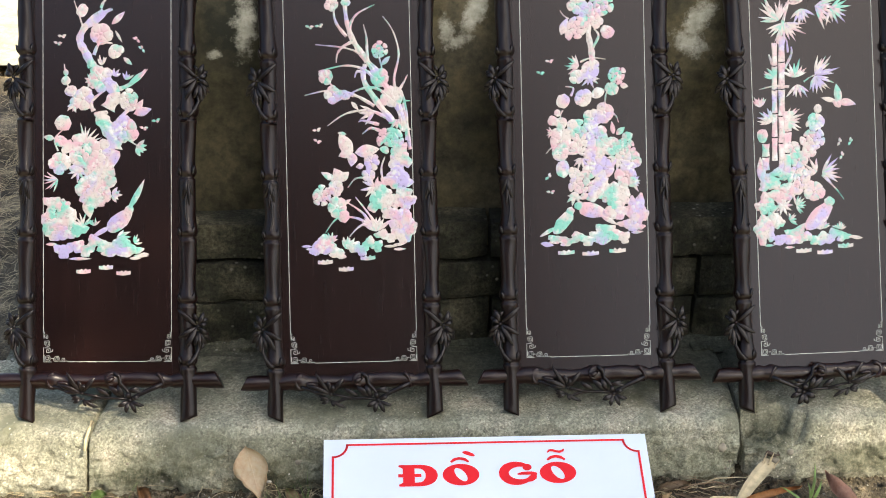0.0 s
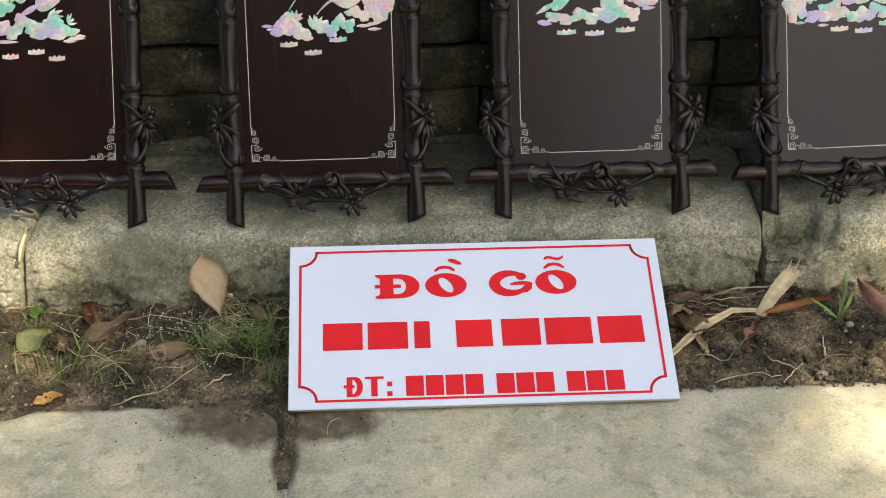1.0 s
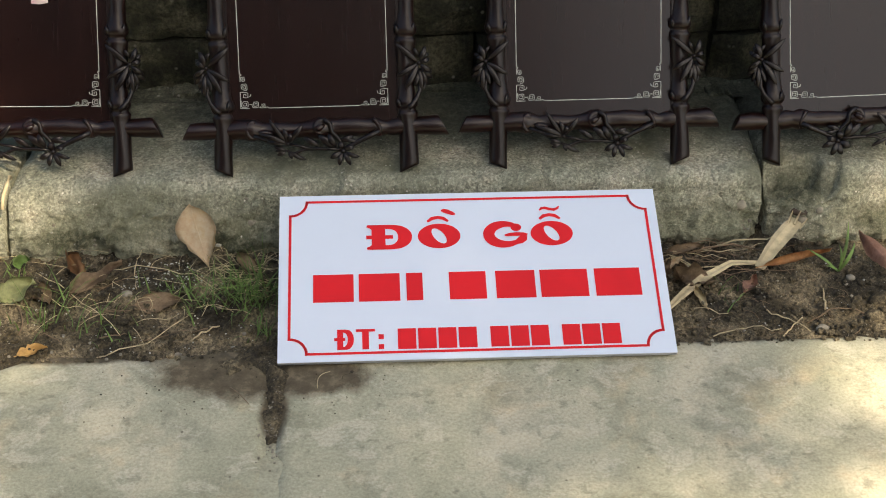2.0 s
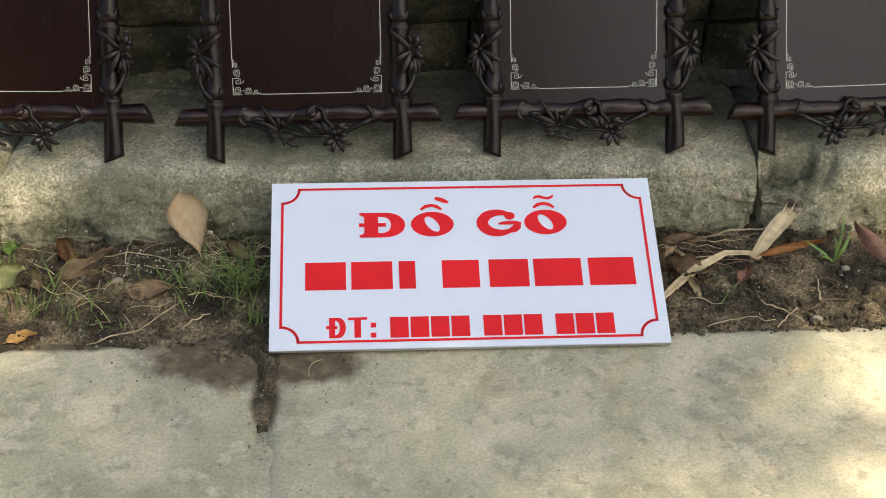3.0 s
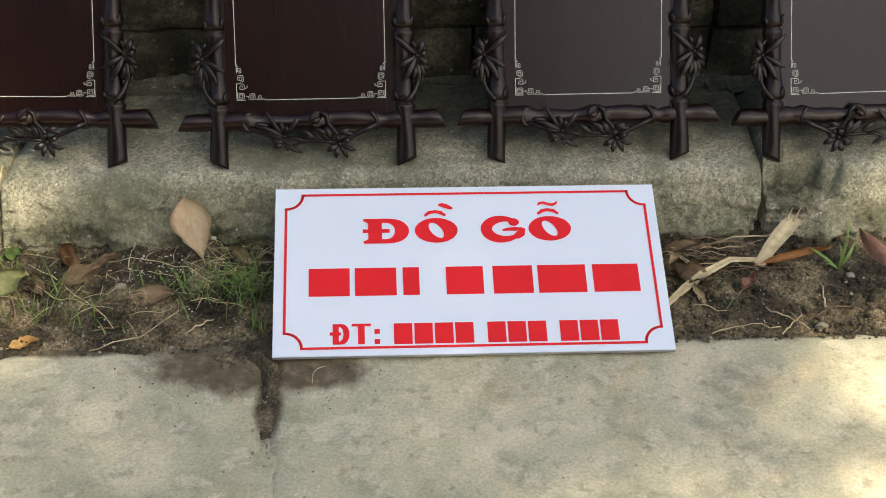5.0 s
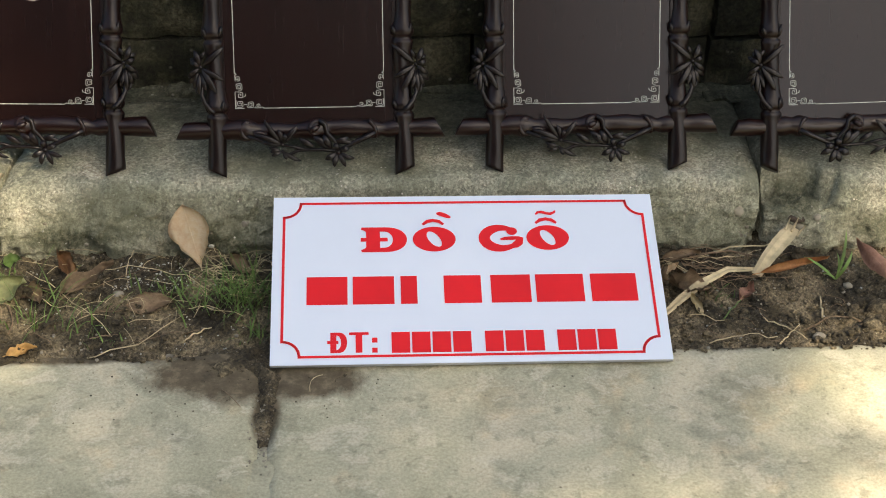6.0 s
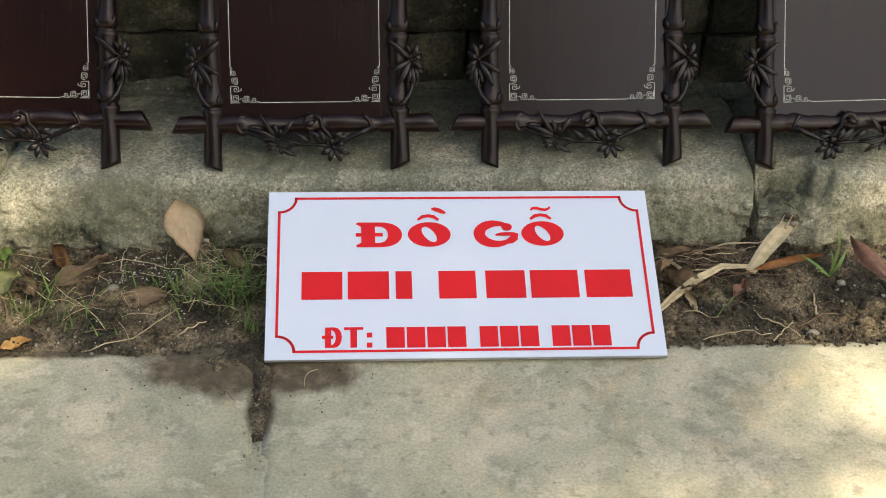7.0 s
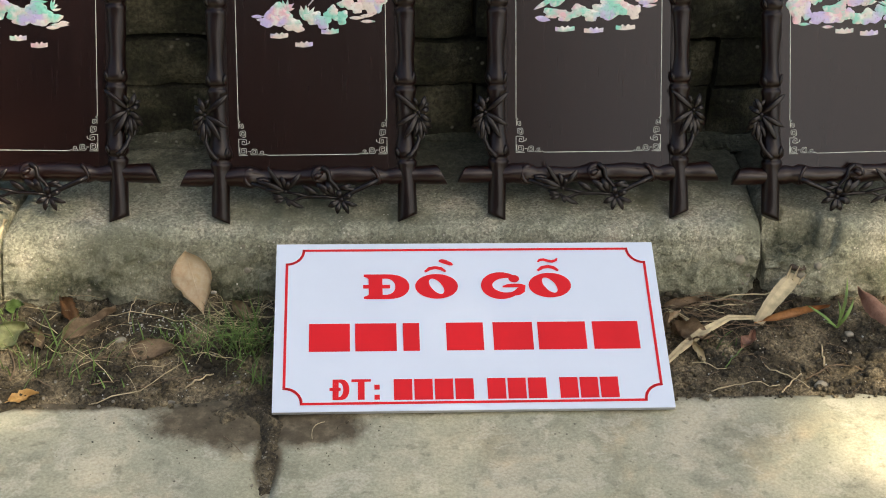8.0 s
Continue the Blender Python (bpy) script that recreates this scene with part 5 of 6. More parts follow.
art.rock(130, 800, 50, 36, 3)
art.rock(180, 760, 46, 30, 2)
art.rock(215, 830, 50, 36, 2)
art.rock(110, 890, 44, 46, 3)
art.rock(150, 850, 36, 26, 1)
art.rock(190, 860, 36, 26, 1)
art.fan(185, 900, 46, 0, 330, 10, 12)
art.fan(245, 900, 50, -60, 100, 9, 10)
art.rock(105, 1000, 44, 60, 4)
art.rock(155, 960, 34, 44, 2)
art.fan(215, 965, 46, -30, 100, 7, 10)
art.bird(345, 950, 140, 1, 45)
art.rock(240, 1035, 62, 34, 3)
art.rock(310, 1045, 44, 30, 2)
art.rock(370, 1050, 40, 28, 1)
art.rock(435, 1035, 46, 32, 2)
art.fan(365, 1005, 40, 20, 160, 7, 12)
art.fan(440, 1010, 40, 20, 160, 8, 10)
art.rock(180, 1050, 40, 20, 1)
for a, b, w in ((125, 1070, 24), (215, 1082, 24), (500, 1045, 34), (520, 1052, 24)):
    art.leaf(a - w, b, 2 * w, 0, 12)
for a, b in ((278, 1097), (372, 1107), (465, 1082)):
    art.tuft(a, b, 34)


# ---- things on the soil strip ----
def fallen_leaf(base, tip, width, curl, mat, words, up=(0, -0.5, 1), roll=0.0, seed=0, taper=0.8, crumple=0.20, twist=0.5):
    """A dry leaf with a midrib, wavy rim and a short stalk."""
    base, tip, up = Vector(base), Vector(tip), Vector(up).normalized()
    ahead = tip - base
    side = ahead.cross(up).normalized()
    up = side.cross(ahead).normalized()
    bm = bmesh.new()
    rows = []
    for i in range(13):
        t = i / 12
        w = width / 2 * max(0.03, math.sin(math.pi * t ** taper) ** 0.8)
        row = []
        for j in range(-4, 5):
            s = j / 4
            h = curl * (s * s) * width * (0.6 + 0.8 * t) + crumple * width * noise.noise(Vector((t * 3.5, s * 1.4, seed))) + roll * 4 * t * (1 - t)
            edge = w * s * (1 + 1.5 * crumple * abs(s) * noise.noise(Vector((t * 8, s * 2, seed + 5))))
            row.append(bm.verts.new(base + ahead * t + side * (edge + 0.6 * crumple * width * noise.noise(Vector((t * 2.2, 0, seed + 9)))) + up * (h + twist * s * w * (t - 0.5) * 2)))
        rows.append(row)
    for r, q in zip(rows, rows[1:]):
        for k in range(8):
            bm.faces.new((r[k], r[k + 1], q[k + 1], q[k]))
    bmesh.ops.solidify(bm, geom=bm.faces[:], thickness=0.0006)
    thing = part("dry_leaf", bm, mat, smooth=True)
    tagged(thing, words, "leaf", "fallen leaves")
    stalk = bmesh.new()
    tube(stalk, curve_pts(base + ahead * 0.9, base - ahead * 0.12, up * 0.001, 8), [0.0003 + 0.0004 * i / 8 for i in range(9)], 5)
    part("midrib", stalk, mat, thing)
    return thing


def ground_z(x, y):
    return max(soil_height(x, y), 0.0 if y < 0.04 else -1)


def on_soil(x, y, h=0.004):
    return Vector((x, y, ground_z(x, y) + h))


fallen_leaf((-0.421, 0.258, 0.006), (-0.446, 0.291, 0.106), 0.064, 0.08, TAN_LEAF, "broad tan dead leaf propped against the kerb", (0, -1, 0.6), 0.0, 1, 1.45, 0.10, 0.08)
fallen_leaf(on_soil(-0.618, 0.240, 0.006), on_soil(-0.650, 0.288, 0.02), 0.026, 0.45, RUST_LEAF, "rust-brown curled dead leaf on the soil", seed=2, crumple=0.40)
fallen_leaf(on_soil(-0.638, 0.205, 0.006), on_soil(-0.560, 0.262, 0.014), 0.026, 0.35, BROWN_LEAF, "long grey-brown folded dead leaf on the soil", seed=3, crumple=0.42, twist=0.9)
fallen_leaf(on_soil(-0.530, 0.160, 0.005), on_soil(-0.455, 0.178, 0.006), 0.036, 0.12, BROWN_LEAF, "brown withered leaf lying flat on the soil", seed=4, twist=0.3, crumple=0.22)
fallen_leaf(on_soil(-0.692, 0.052, 0.004), on_soil(-0.648, 0.064, 0.008), 0.017, 0.4, OCHRE_LEAF, "small ochre leaf scrap at the slab edge", seed=5, crumple=0.45)
fallen_leaf(on_soil(-0.742, 0.190, 0.008), on_soil(-0.690, 0.215, 0.02), 0.045, 0.3, PALE_LEAF, "pale green fading leaf on the soil", seed=6)
fallen_leaf(on_soil(-0.342, 0.238, 0.012), on_soil(-0.375, 0.262, 0.018), 0.026, 0.3, BROWN_LEAF, "dark brown dead leaf among the grass", seed=7)
fallen_leaf((0.690, 0.180, 0.020), (0.648, 0.262, 0.046), 0.030, -0.35, RED_LEAF, "rolled reddish-brown dead leaf by the kerb", (-0.1, -0.9, 0.7), 0.0, 8)
fallen_leaf(on_soil(0.482, 0.212, 0.012), on_soil(0.600, 0.245, 0.020), 0.015, 0.6, ORANGE_LEAF, "orange-brown folded bamboo sheath on the soil", seed=9)
fallen_leaf(on_soil(0.36, 0.222, 0.006), on_soil(0.312, 0.216, 0.008), 0.040, 0.4, BROWN_LEAF, "dark curled dead leaf beside the sign", seed=10, crumple=0.5, twist=1.0)
fallen_leaf(on_soil(0.400, 0.190, 0.006), on_soil(0.330, 0.200, 0.014), 0.034, 0.5, BROWN_LEAF, "dark crumpled dead leaf under the straw strip", seed=14, crumple=0.55, twist=1.0)
fallen_leaf(on_soil(0.440, 0.165, 0.004), on_soil(0.462, 0.188, 0.014), 0.020, 0.5, RED_LEAF, "small reddish-brown curled leaf on the soil", seed=15, crumple=0.5)
fallen_leaf(on_soil(0.318, 0.225, 0.010), on_soil(0.352, 0.233, 0.020), 0.014, 0.5, TAN_LEAF, "pale dry leaf scrap beside the sign", seed=16, crumple=0.5)
fallen_leaf(on_soil(0.375, 0.135, 0.003), on_soil(0.360, 0.170, 0.010), 0.014, 0.3, STRAW, "pale dry husk scrap on the soil", seed=17, crumple=0.4)
fallen_leaf(on_soil(-0.690, 0.215, 0.006), on_soil(-0.665, 0.180, 0.010), 0.032, 0.3, BROWN_LEAF, "grey-brown dead leaf behind the grass", seed=18, crumple=0.35)
fallen_leaf(on_soil(-0.735, 0.272, 0.012), on_soil(-0.705, 0.268, 0.022), 0.022, 0.2, GRASS, "small fresh green leaf under the kerb", seed=19)
fallen_leaf(on_soil(0.330, 0.262, 0.008), on_soil(0.395, 0.27, 0.012), 0.018, 0.4, BROWN_LEAF, "thin brown leaf strip under the kerb", seed=11)


def straw_strip(pts, width, mat, words, name="straw_strip"):
    """A flat torn strip of dry sheath, thick in the middle."""
    pts = [Vector(p) for p in pts]
    bm = bmesh.new()
    rows = []
    for i, p in enumerate(pts):
        d = (pts[min(i + 1, len(pts) - 1)] - pts[max(0, i - 1)]).normalized()
        side = d.cross(Vector((0, -0.4, 1))).normalized()
        up = side.cross(d)
        w = width[i] if len(width) == len(pts) else width[0] + (width[1] - width[0]) * i / (len(pts) - 1)
        rows.append([bm.verts.new(p + side * w / 2 * s + up * h) for s, h in ((-1, 0.001), (-0.4, 0.003), (0.3, 0.0015), (1, 0.003), (0, -0.001))])
    for r, q in zip(rows, rows[1:]):
        for k in range(5):
            bm.faces.new((r[k], r[(k + 1) % 5], q[(k + 1) % 5], q[k]))
    bm.faces.new(rows[0])
    bm.faces.new(list(reversed(rows[-1])))
    return tagged(part(name, bm, mat), words, "straw", "torn straw")


straw_strip([on_soil(0.476, 0.214, 0.008), (0.500, 0.240, 0.024), (0.521, 0.262, 0.034), (0.537, 0.277, 0.041), (0.551, 0.289, 0.048)], (0.017, 0.023, 0.027, 0.027, 0.019), STRAW, "broad pale torn bamboo sheath propped on the soil")
straw_strip([on_soil(0.482, 0.226, 0.014), on_soil(0.43, 0.222, 0.016), on_soil(0.38, 0.195, 0.014), on_soil(0.345, 0.165, 0.010), on_soil(0.315, 0.140, 0.006)], (0.006, 0.010, 0.014, 0.013, 0.009), STRAW, "long pale straw strip lying on the soil")


for ends in (((0.545, 0.280, 0.046), (0.560, 0.302, 0.058)), ((0.553, 0.276, 0.040), (0.570, 0.290, 0.050)), ((0.536, 0.285, 0.046), (0.546, 0.302, 0.058))):
    straw_strip([Vector(ends[0]).lerp(Vector(ends[1]), k / 3) for k in range(4)], (0.006, 0.0012), STRAW, "split sliver of pale bamboo sheath", "straw_sliver")


def stick(pts, r, mat, words, name="twig"):
    bm = bmesh.new()
    tube(bm, pts, [r * (1 - 0.4 * i / len(pts)) for i in range(len(pts))], 6)
    return tagged(part(name, bm, mat, smooth=True), words, "twig", "twigs")


def soil_stick(x0, y0, x1, y1, r, mat, words, bow=0.01, lift=0.004):
    pts = []
    for i in range(9):
        t = i / 8
        dx, dy = x1 - x0, y1 - y0
        b = bow * 4 * t * (1 - t)
        x, y = x0 + dx * t - dy * b * 6, y0 + dy * t + dx * b * 6
        pts.append(on_soil(x, y, r + lift * (0.4 + math.sin(t * 3))))
    return stick(pts, r * 0.7, mat, words)


soil_stick(-0.585, 0.048, -0.440, 0.152, 0.0016, STRAW, "thin pale bent twig on the soil", -0.015)
soil_stick(-0.700, 0.262, -0.545, 0.105, 0.0013, STRAW, "long dry grass stalk on the soil", 0.006)
soil_stick(-0.590, 0.270, -0.400, 0.205, 0.0013, STRAW, "dry grass stalk arching over the soil", 0.016)
soil_stick(-0.437, 0.090, -0.395, 0.122, 0.0022, STRAW, "short pale stick on the soil", 0.0)
soil_stick(-0.585, 0.092, -0.535, 0.112, 0.0016, TWIG, "short brown twig on the soil", 0.0)
soil_stick(-0.690, 0.130, -0.630, 0.080, 0.0013, TWIG, "thin brown twig on the soil", 0.0)
soil_stick(-0.540, 0.245, -0.520, 0.312, 0.0012, STRAW, "dry stalk against the kerb", 0.01, 0.01)
soil_stick(0.470, 0.128, 0.525, 0.068, 0.0018, STRAW, "pale stick crossing another on the soil", 0.0)
soil_stick(0.480, 0.060, 0.520, 0.100, 0.0018, STRAW, "pale stick lying under another", 0.0)
soil_stick(0.370, 0.062, 0.480, 0.075, 0.0016, STRAW, "thin curved root on the soil", 0.02)
soil_stick(0.562, 0.120, 0.578, 0.185, 0.0026, STRAW, "flat straw piece on the soil", 0.0)
soil_stick(0.320, 0.265, 0.450, 0.258, 0.0015, TWIG, "brown root under the kerb", 0.02)
soil_stick(0.330, 0.245, 0.440, 0.222, 0.0013, TWIG, "thin brown root on the soil", -0.02)
soil_stick(0.350, 0.138, 0.405, 0.116, 0.0014, STRAW, "short dry stalk on the soil", 0.0)
soil_stick(0.404, 0.118, 0.452, 0.178, 0.0016, GRASS, "bent green grass stalk on the soil", 0.0)
soil_stick(0.528, 0.095, 0.640, 0.105, 0.0016, TWIG, "brown root half sunk in the soil", 0.03)
soil_stick(-0.368, -0.040, -0.338, -0.080, 0.0010, TWIG, "tiny dark twig on the pavement", 0.0)
soil_stick(-0.240, -0.048, -0.222, -0.012, 0.0010, STRAW, "thin dry root by the sign", 0.03)


rng = random.Random(61)
for k in range(14):
    x0, y0 = 0.315 + 0.012 * k * rng.random(), rng.uniform(0.225, 0.288)
    soil_stick(x0, y0, x0 + rng.uniform(0.07, 0.16), min(0.29, y0 + rng.uniform(-0.045, 0.030)), rng.uniform(0.0010, 0.0024), rng.choice((TWIG, TWIG, STRAW)), "thin dry root tangled under the kerb", rng.uniform(-0.03, 0.04), 0.008)
for k in range(10):
    x0, y0 = rng.uniform(-0.74, -0.42), rng.uniform(0.07, 0.25)
    a = rng.uniform(-0.5, 0.6)
    ln = rng.uniform(0.05, 0.13)
    soil_stick(x0, y0, x0 + ln * math.cos(a), min(0.285, y0 + ln * math.sin(a)), rng.uniform(0.0008, 0.0014), rng.choice((STRAW, TWIG)), "thin dry stalk fallen on the soil", rng.uniform(-0.02, 0.02))
soil_stick(-0.735, 0.205, -0.700, 0.105, 0.0022, TWIG, "dark brown bent stick on the soil", 0.02)


stick([(-0.735, 0.345, 0.130), (-0.739, 0.328, 0.126), (-0.743, 0.312, 0.114), (-0.745, 0.300, 0.096)], 0.004, STRAW, "short pale stick jammed in the kerb joint")


def rubble(x0, x1, y, z, h, d, seed, words):
    """A broken length of concrete edging."""
    bm = bmesh.new()
    rings = []
    for i in range(13):
        t = i / 12
        x = x0 + (x1 - x0) * t
        k = 0.6 + 0.4 * math.sin(math.pi * min(1, max(0, t * 1.1))) ** 0.5
        rings.append([bm.verts.new((x, y + d * a + 0.006 * noise.noise(Vector((x * 60, a, seed))), z + h * b * k + 0.005 * noise.noise(Vector((x * 70, b, seed + 3))))) for a, b in ((0, 0), (0, 0.8), (0.25, 1), (1, 1), (1, 0))])
    for r, q in zip(rings, rings[1:]):
        for k in range(5):
            bm.faces.new((r[k], r[(k + 1) % 5], q[(k + 1) % 5], q[k]))
    bm.faces.new(rings[0])
    bm.faces.new(list(reversed(rings[-1])))
    return tagged(part("rubble", bm, MORTAR), words, "rubble", "rubble at the wall")


rubble(-0.505, -0.435, 0.622, 0.112, 0.014, 0.03, 1, "pale broken concrete edging at the wall foot")
rubble(-0.075, 0.03, 0.628, 0.110, 0.010, 0.03, 2, "dark broken concrete edging at the wall foot")
rubble(0.455, 0.50, 0.585, 0.112, 0.016, 0.03, 3, "small broken concrete lump at the wall foot")


def tuft_of_grass(x, y, n, height, spread, seed, words, name="grass_tuft", upright=0.5):
    rng = random.Random(seed)
    bm = bmesh.new()
    for _ in range(n):
        a = rng.uniform(0, 2 * math.pi)
        b = Vector((x + rng.gauss(0, spread * 0.35), y + rng.gauss(0, spread * 0.22), 0))
        b.z = ground_z(b.x, b.y) - 0.002
        ln = height * rng.uniform(0.5, 1.15)
        out = Vector((math.cos(a), math.sin(a), 0)) * ln * rng.uniform(0.3, 1.0) * (1 - upright * 0.6)
        tip = b + out + Vector((0, 0, ln * rng.uniform(0.35, 0.95)))
        droop = Vector((0, 0, ln * rng.uniform(0.0, 0.22)))
        pts = [b.lerp(tip, i / 4) + droop * 4 * (i / 4) * (1 - i / 4) for i in range(5)]
        side = (tip - b).cross(Vector((0, 0, 1))).normalized() * 0.0012 * rng.uniform(0.7, 1.5)
        rows = [(bm.verts.new(p - side * (1 - i / 4.3)), bm.verts.new(p + Vector((0, 0, 0.0006))), bm.verts.new(p + side * (1 - i / 4.3))) for i, p in enumerate(pts)]
        for r, q in zip(rows, rows[1:]):
            bm.faces.new((r[0], r[1], q[1], q[0]))
            bm.faces.new((r[1], r[2], q[2], q[1]))
    return tagged(part(name, bm, GRASS), words, "grass", "grass tufts", "stuff")


def straw_fibres(x, y, n, length, sx, sy, seed, words, mat=None):
    rng = random.Random(seed)
    bm = bmesh.new()
    for _ in range(n):
        px, py = x + rng.gauss(0, sx), y + rng.gauss(0, sy)
        if 0.305 < py < 0.7:
            py = 0.30
        a = rng.uniform(0, math.pi)
        ln = length * rng.uniform(0.4, 1.2)
        p0 = on_soil(px, py, 0.002 + 0.006 * rng.random())
        p1 = on_soil(px + ln * math.cos(a), py + ln * 0.6 * math.sin(a), 0.002 + 0.012 * rng.random())
        if 0.305 < p1.y < 0.65:
            p1.y = 0.30
        tube(bm, curve_pts(p0, p1, (rng.uniform(-0.01, 0.01), rng.uniform(-0.01, 0.01), 0.006), 4), [0.00045] * 5, 4)
    return tagged(part("straw_litter", bm, mat or STRAW), words, "straw", "", "stuff")


tuft_of_grass(-0.650, 0.150, 38, 0.090, 0.10, 1, "sparse green grass tuft on bare soil", upright=0.25)
tuft_of_grass(-0.385, 0.175, 62, 0.085, 0.10, 2, "thick green grass tuft beside the sign", upright=0.1)
tuft_of_grass(-0.340, 0.190, 90, 0.085, 0.08, 3, "long green grass tuft beside the sign", upright=0.0)
tuft_of_grass(-0.330, 0.095, 22, 0.045, 0.05, 4, "small green grass tuft at the sign edge", upright=0.3)
tuft_of_grass(-0.480, 0.215, 24, 0.040, 0.08, 5, "thin green grass blades on bare soil", upright=0.3)
tuft_of_grass(-0.560, 0.110, 14, 0.035, 0.08, 6, "few thin green grass blades on soil", upright=0.3)
tuft_of_grass(-0.730, 0.245, 16, 0.040, 0.05, 7, "few green blades under the kerb", upright=0.5)
tuft_of_grass(0.420, 0.180, 8, 0.030, 0.08, 8, "few short grass blades on soil", upright=0.2)


def big_blades(x, y, specs):
    bm = bmesh.new()
    b = on_soil(x, y, -0.002)
    for dx, dy, dz, w in specs:
        blade(bm, b, b + Vector((dx, dy, dz)), w, 0.012, (0.1, -0.7, 0.6), 0.12, 6)
    return tagged(part("grass_plant", bm, GRASS), "young grass plant with broad upright blades", "grass")


big_blades(0.612, 0.222, [(0.012, 0.03, 0.080, 0.0055), (-0.055, 0.02, 0.036, 0.0045), (0.026, 0.02, 0.046, 0.006), (-0.004, 0.01, 0.05, 0.004), (-0.028, -0.01, 0.022, 0.0035)])
straw_fibres(-0.35, 0.235, 80, 0.070, 0.05, 0.03, 21, "tangle of dry pale grass under the kerb")
straw_fibres(-0.55, 0.190, 34, 0.055, 0.11, 0.06, 22, "scattered dry grass stalks on the soil")
straw_fibres(0.42, 0.225, 60, 0.055, 0.07, 0.03, 23, "tangle of brown roots and straw under the kerb", TWIG)
straw_fibres(0.50, 0.110, 30, 0.040, 0.12, 0.04, 24, "scattered fine roots on the soil", TWIG)
straw_fibres(-1.15, 1.30, 1800, 0.08, 0.20, 0.45, 25, "thick litter of dry straw on the ground")


def pebbles(name, n, x0, x1, y0, y1, r0, r1, mat, seed, words, lift=0.3):
    rng = random.Random(seed)
    verts, faces = [], []
    ico = bmesh.new()
    bmesh.ops.create_icosphere(ico, subdivisions=1, radius=1)
    shape = [v.co.copy() for v in ico.verts]
    idx = [[v.index for v in f.verts] for f in ico.faces]
    ico.free()
    for _ in range(n):
        x, y = rng.uniform(x0, x1), rng.uniform(y0, y1)
        r = r0 + (r1 - r0) * rng.random() ** 3
        z = ground_z(x, y) + r * lift
        sx, sy, sz = (rng.uniform(0.7, 1.3) for _ in range(3))
        k = len(verts)
        verts += [(x + c.x * r * sx, y + c.y * r * sy, z + c.z * r * sz * 0.7) for c in shape]
        faces += [[k + i for i in f] for f in idx]
    me = bpy.data.meshes.new(name)
    me.from_pydata(verts, [], faces)
    me.materials.append(mat)
    return tagged(new(name, me), words, "gravel", "", "stuff")


pebbles("soil_crumbs", 5200, -0.95, 0.95, 0.03, 0.30, 0.0010, 0.0075, SOIL, 31, "loose crumbs of brown soil", 0.4)
pebbles("gravel", 520, -0.95, 0.95, 0.03, 0.30, 0.0008, 0.0038, PEBBLE, 32, "small grey and pale gravel in the soil")
pebbles("pale_grit", 160, -0.56, -0.43, 0.215, 0.285, 0.0009, 0.0026, LIME, 33, "white grit scattered on dark soil")
pebbles("pale_grit", 150, -0.78, -0.32, 0.06, 0.28, 0.0007, 0.0020, LIME, 36, "sparse white grit on bare soil")
pebbles("pale_grit", 90, 0.33, 0.75, 0.06, 0.28, 0.0007, 0.0020, LIME, 37, "sparse white grit on rooty soil")
pebbles("pavement_grit", 150, -0.60, -0.12, -0.12, 0.04, 0.0005, 0.0016, SOIL, 34, "soil crumbs strewn on the pavement")
pebbles("joint_grit", 60, -0.325, -0.29, -0.20, -0.05, 0.0008, 0.0026, PEBBLE, 35, "grit in the pavement joint")


def kerb_aggregate(n, x0, x1, mat, seed, words):
    """Gravel that shows in the worn face of the kerb."""
    rng = random.Random(seed)
    verts, faces = [], []
    ico = bmesh.new()
    bmesh.ops.create_icosphere(ico, subdivisions=1, radius=1)
    shape = [v.co.copy() for v in ico.verts]
    idx = [[v.index for v in f.verts] for f in ico.faces]
    ico.free()
    for _ in range(n):
        x, z = rng.uniform(x0, x1), 0.012 + 0.085 * rng.random() ** 1.2
        r = 0.0009 + 0.0034 * rng.random() ** 4
        y = FACE - 0.008 + 0.032 * z / 0.092 + 0.003 * fbm(x, FACE, z, 6)
        if z > 0.092:
            y += 0.004
        k = len(verts)
        sx, sz = rng.uniform(0.8, 1.5), rng.uniform(0.7, 1.1)
        verts += [(x + c.x * r * sx, y + c.y * r * 0.8, z + c.z * r * sz) for c in shape]
        faces += [[k + i for i in f] for f in idx]
    me = bpy.data.meshes.new("kerb_aggregate")
    me.from_pydata(verts, [], faces)
    me.materials.append(mat)
    return tagged(new("kerb_aggregate", me), words, "gravel", "", "stuff")


kerb_aggregate(420, -0.74, 0.485, PEBBLE, 71, "grey gravel showing in the worn kerb face")
kerb_aggregate(150, -0.74, 0.485, LIME, 72, "pale gravel showing in the worn kerb face")
kerb_aggregate(120, 0.62, 1.0, PEBBLE, 73, "grey gravel showing in the mossy kerb face")


def stone(x, y, z, r, seed, words, mat=PEBBLE, squash=0.6):
    bm = bmesh.new()
    bmesh.ops.create_icosphere(bm, subdivisions=2, radius=1)
    for v in bm.verts:
        v.co *= 1 + 0.25 * noise.noise(v.co * 1.3 + Vector((seed, 0, 0)))
        v.co = Vector((x + v.co.x * r, y + v.co.y * r * 0.8, z + v.co.z * r * squash))
    return tagged(part("stone", bm, mat, smooth=True), words, "stone", "loose stones")


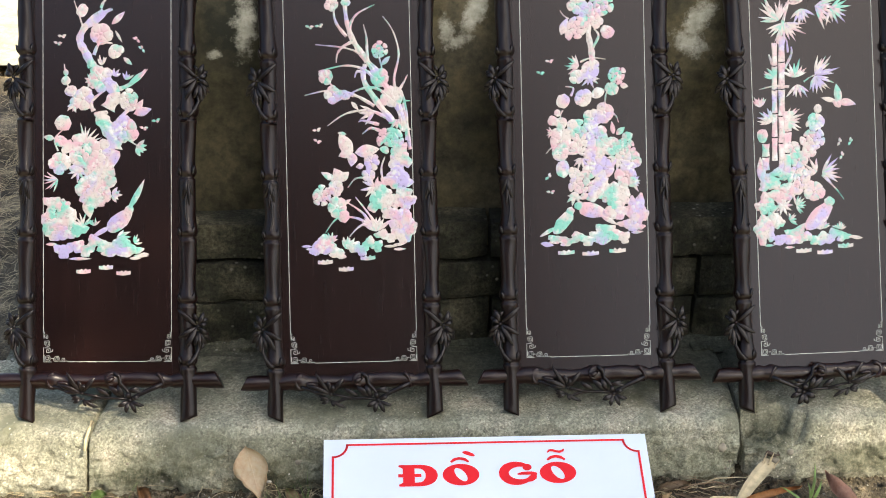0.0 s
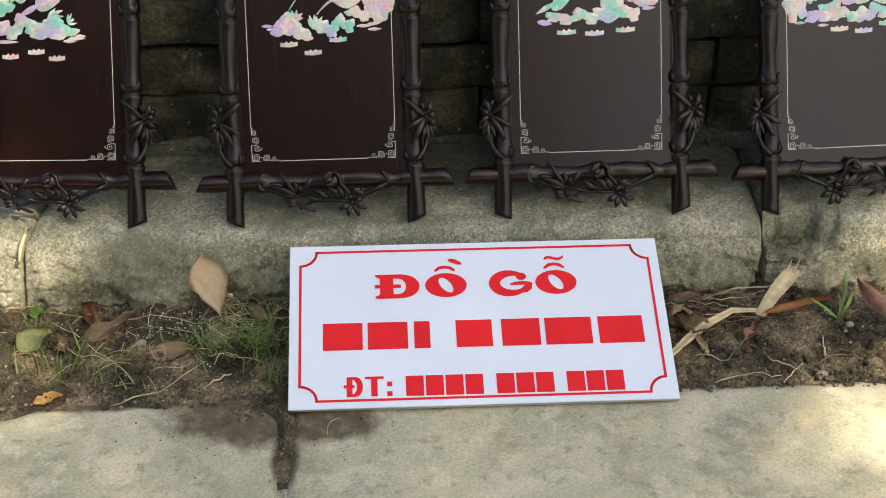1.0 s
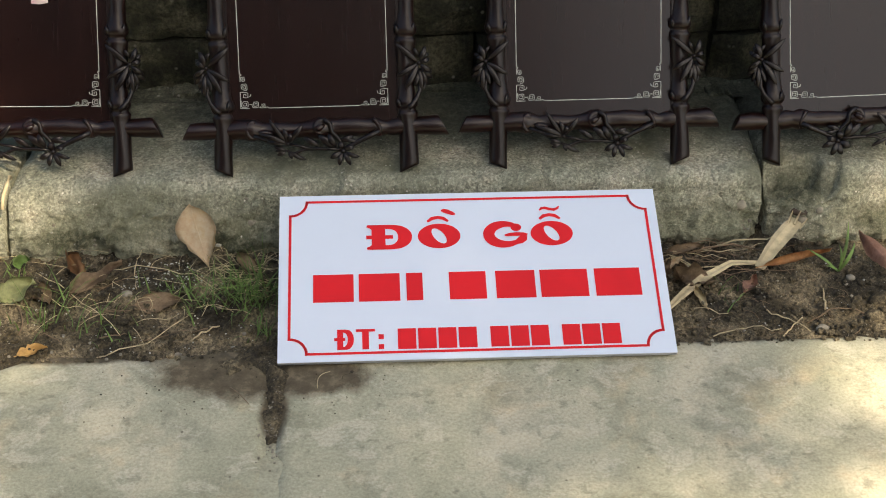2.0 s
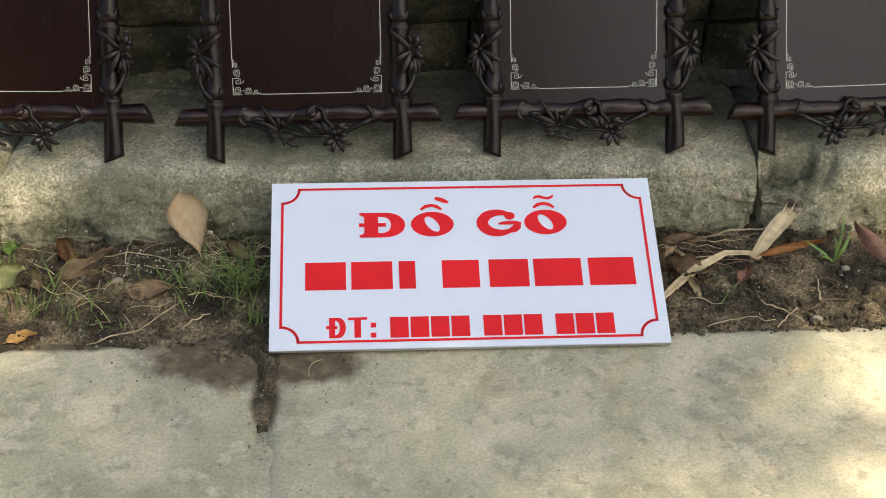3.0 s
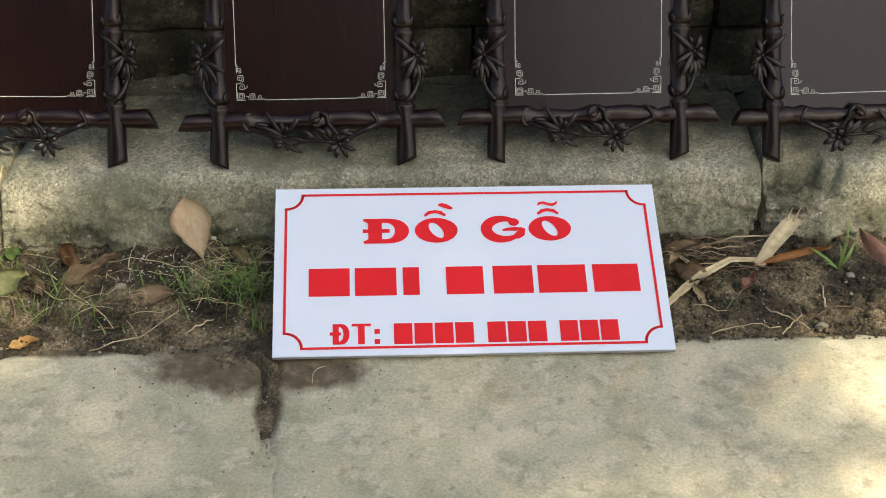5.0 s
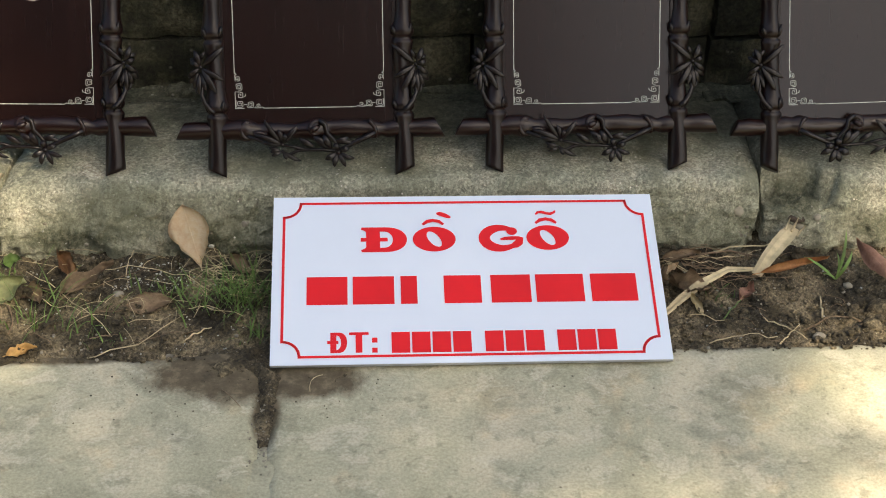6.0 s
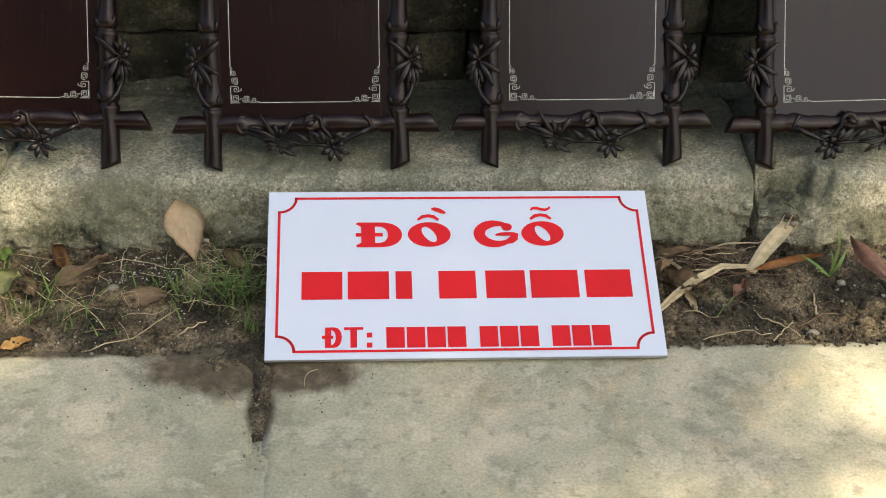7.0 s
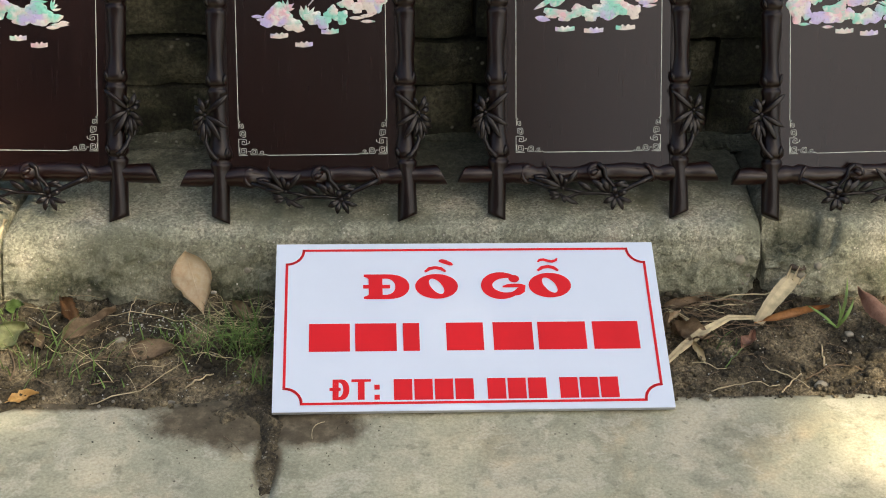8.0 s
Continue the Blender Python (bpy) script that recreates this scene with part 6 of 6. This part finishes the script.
for x, y, r, seed, words in ((-0.545, 0.190, 0.009, 1, "flat grey stone in the soil"), (0.545, 0.072, 0.011, 2, "pale angular stone in the soil"), (0.628, 0.205, 0.008, 3, "small pale stone by the grass plant"),
                             (-0.455, 0.062, 0.006, 4, "small white stone in the soil"), (0.665, 0.150, 0.022, 5, "clod of dark soil"), (0.690, 0.120, 0.018, 6, "clod of dark soil"), (0.635, 0.095, 0.016, 7, "clod of dark soil")):
    stone(x, y, ground_z(x, y) + r * 0.2, r, seed, words, SOIL if "clod" in words else PEBBLE)
for x, z, r, seed in ((0.462, 0.062, 0.012, 11), (0.405, 0.045, 0.007, 12), (0.372, 0.058, 0.006, 13), (0.432, 0.040, 0.006, 14), (0.345, 0.070, 0.006, 15), (0.566, 0.035, 0.010, 16), (-0.352, 0.050, 0.008, 17), (0.596, 0.050, 0.007, 18)):
    stone(x, FACE - 0.006 + 0.032 * z / 0.092, z, r, seed, "rounded pebble set in the kerb concrete", PEBBLE, 0.9)
stone(0.560, 0.313, 0.050, 0.015, 21, "flat dark stone on the broken kerb", BARK, 0.35)

# ---- tree whose crown shades the kerb ----
tree = new("shade_tree")
tree.location = (3.9, -4.9, 0)
tagged(tree, "broad-leaved street tree with a spreading crown", "tree")
bm = bmesh.new()
tube(bm, [(0, 0, -0.1), (0.03, 0.02, 0.8), (-0.02, 0.05, 1.8), (-0.15, 0.2, 4.2)], [0.20, 0.16, 0.14, 0.11], 12)
part("trunk", bm, BARK, tree, smooth=True)
rng = random.Random(77)
rows = [(-0.40 + 0.32 * i, 0.28) for i in range(3)] + [(0.45, 0.44)] + [(-1.15 + 0.40 * i, 0.70 + 0.40 * j) for j in range(4) for i in range(7)]
CLUMPS = [(x, y, 0.24 if y == 0.44 else 0.34, 0.25 if y == 0.44 else 0.12 if abs(x) > 0.7 and y < 0.8 else 1.0) for x, y in rows] + [(-0.65, -0.20, 0.30, 0.40), (-0.3, -0.18, 0.30, 0.5), (0.05, -0.13, 0.26, 0.42), (0.27, -0.02, 0.19, 0.8), (-0.5, -0.60, 0.34, 0.22), (0.0, -0.6, 0.30, 0.12)]
clumps = []
for gx, gy, r, full in CLUMPS:
    h = rng.uniform(5.2, 7.0)
    c = Vector((gx, gy, 0)) + SUN / SUN.z * h - Vector(tree.location)
    clumps.append((c, r, full))
for k in range(0, len(clumps), 4):
    bm = bmesh.new()
    c = clumps[k][0]
    tube(bm, curve_pts((-0.15, 0.2, 4.1), c, (0.8, 0.4, 0.25), 7), [0.07 - 0.008 * i for i in range(8)], 8)
    part("limb", bm, BARK, tree, smooth=True)
verts, faces = [], []
for c, r, full in clumps:
    for _ in range(int(520 * full * r * r / 0.09)):
        d = Vector((rng.gauss(0, 0.5), rng.gauss(0, 0.5), rng.gauss(0, 0.35))) * r
        p = c + d
        ax = Vector((rng.uniform(-1, 1), rng.uniform(-1, 1), rng.uniform(-0.7, 0.3))).normalized()
        sd = ax.cross(Vector((rng.uniform(-0.4, 0.4), rng.uniform(-0.4, 0.4), 1))).normalized()
        ln, w = rng.uniform(0.06, 0.11), rng.uniform(0.02, 0.035)
        k = len(verts)
        up = ax.cross(sd) * 0.008
        verts += [tuple(p), tuple(p + ax * ln * 0.5 + sd * w), tuple(p + ax * ln), tuple(p + ax * ln * 0.5 - sd * w), tuple(p + ax * ln * 0.5 + up)]
        faces += [(k, k + 1, k + 4), (k + 1, k + 2, k + 4), (k + 2, k + 3, k + 4), (k + 3, k, k + 4)]
me = bpy.data.meshes.new("crown")
me.from_pydata(verts, [], faces)
me.materials.append(FOLIAGE)
new("crown", me).parent = tree

# ---- unseen plain wall behind the walk, added to keep low sky out of the boards' reflections; closes the place ----
bm = bmesh.new()
box(bm, -14, -8.6, -0.05, 1.5, -8.2, 6.5, 0.02)
tagged(part("wall_added_south", bm, DARKWALL), "plain dark unseen wall added to darken the panels' reflections", "wall", kind="structure")

bm = bmesh.new()
sheet(bm, steps((-4.0, -0.95, 60)), steps((2.35, 4.6, 40)), lambda x, y: 0.135 + 0.006 * fbm(x, y, 0, 3))
tagged(part("path_far", bm, PAVE, smooth=True), "pale sunlit concrete path beyond the straw", "path", kind="structure")
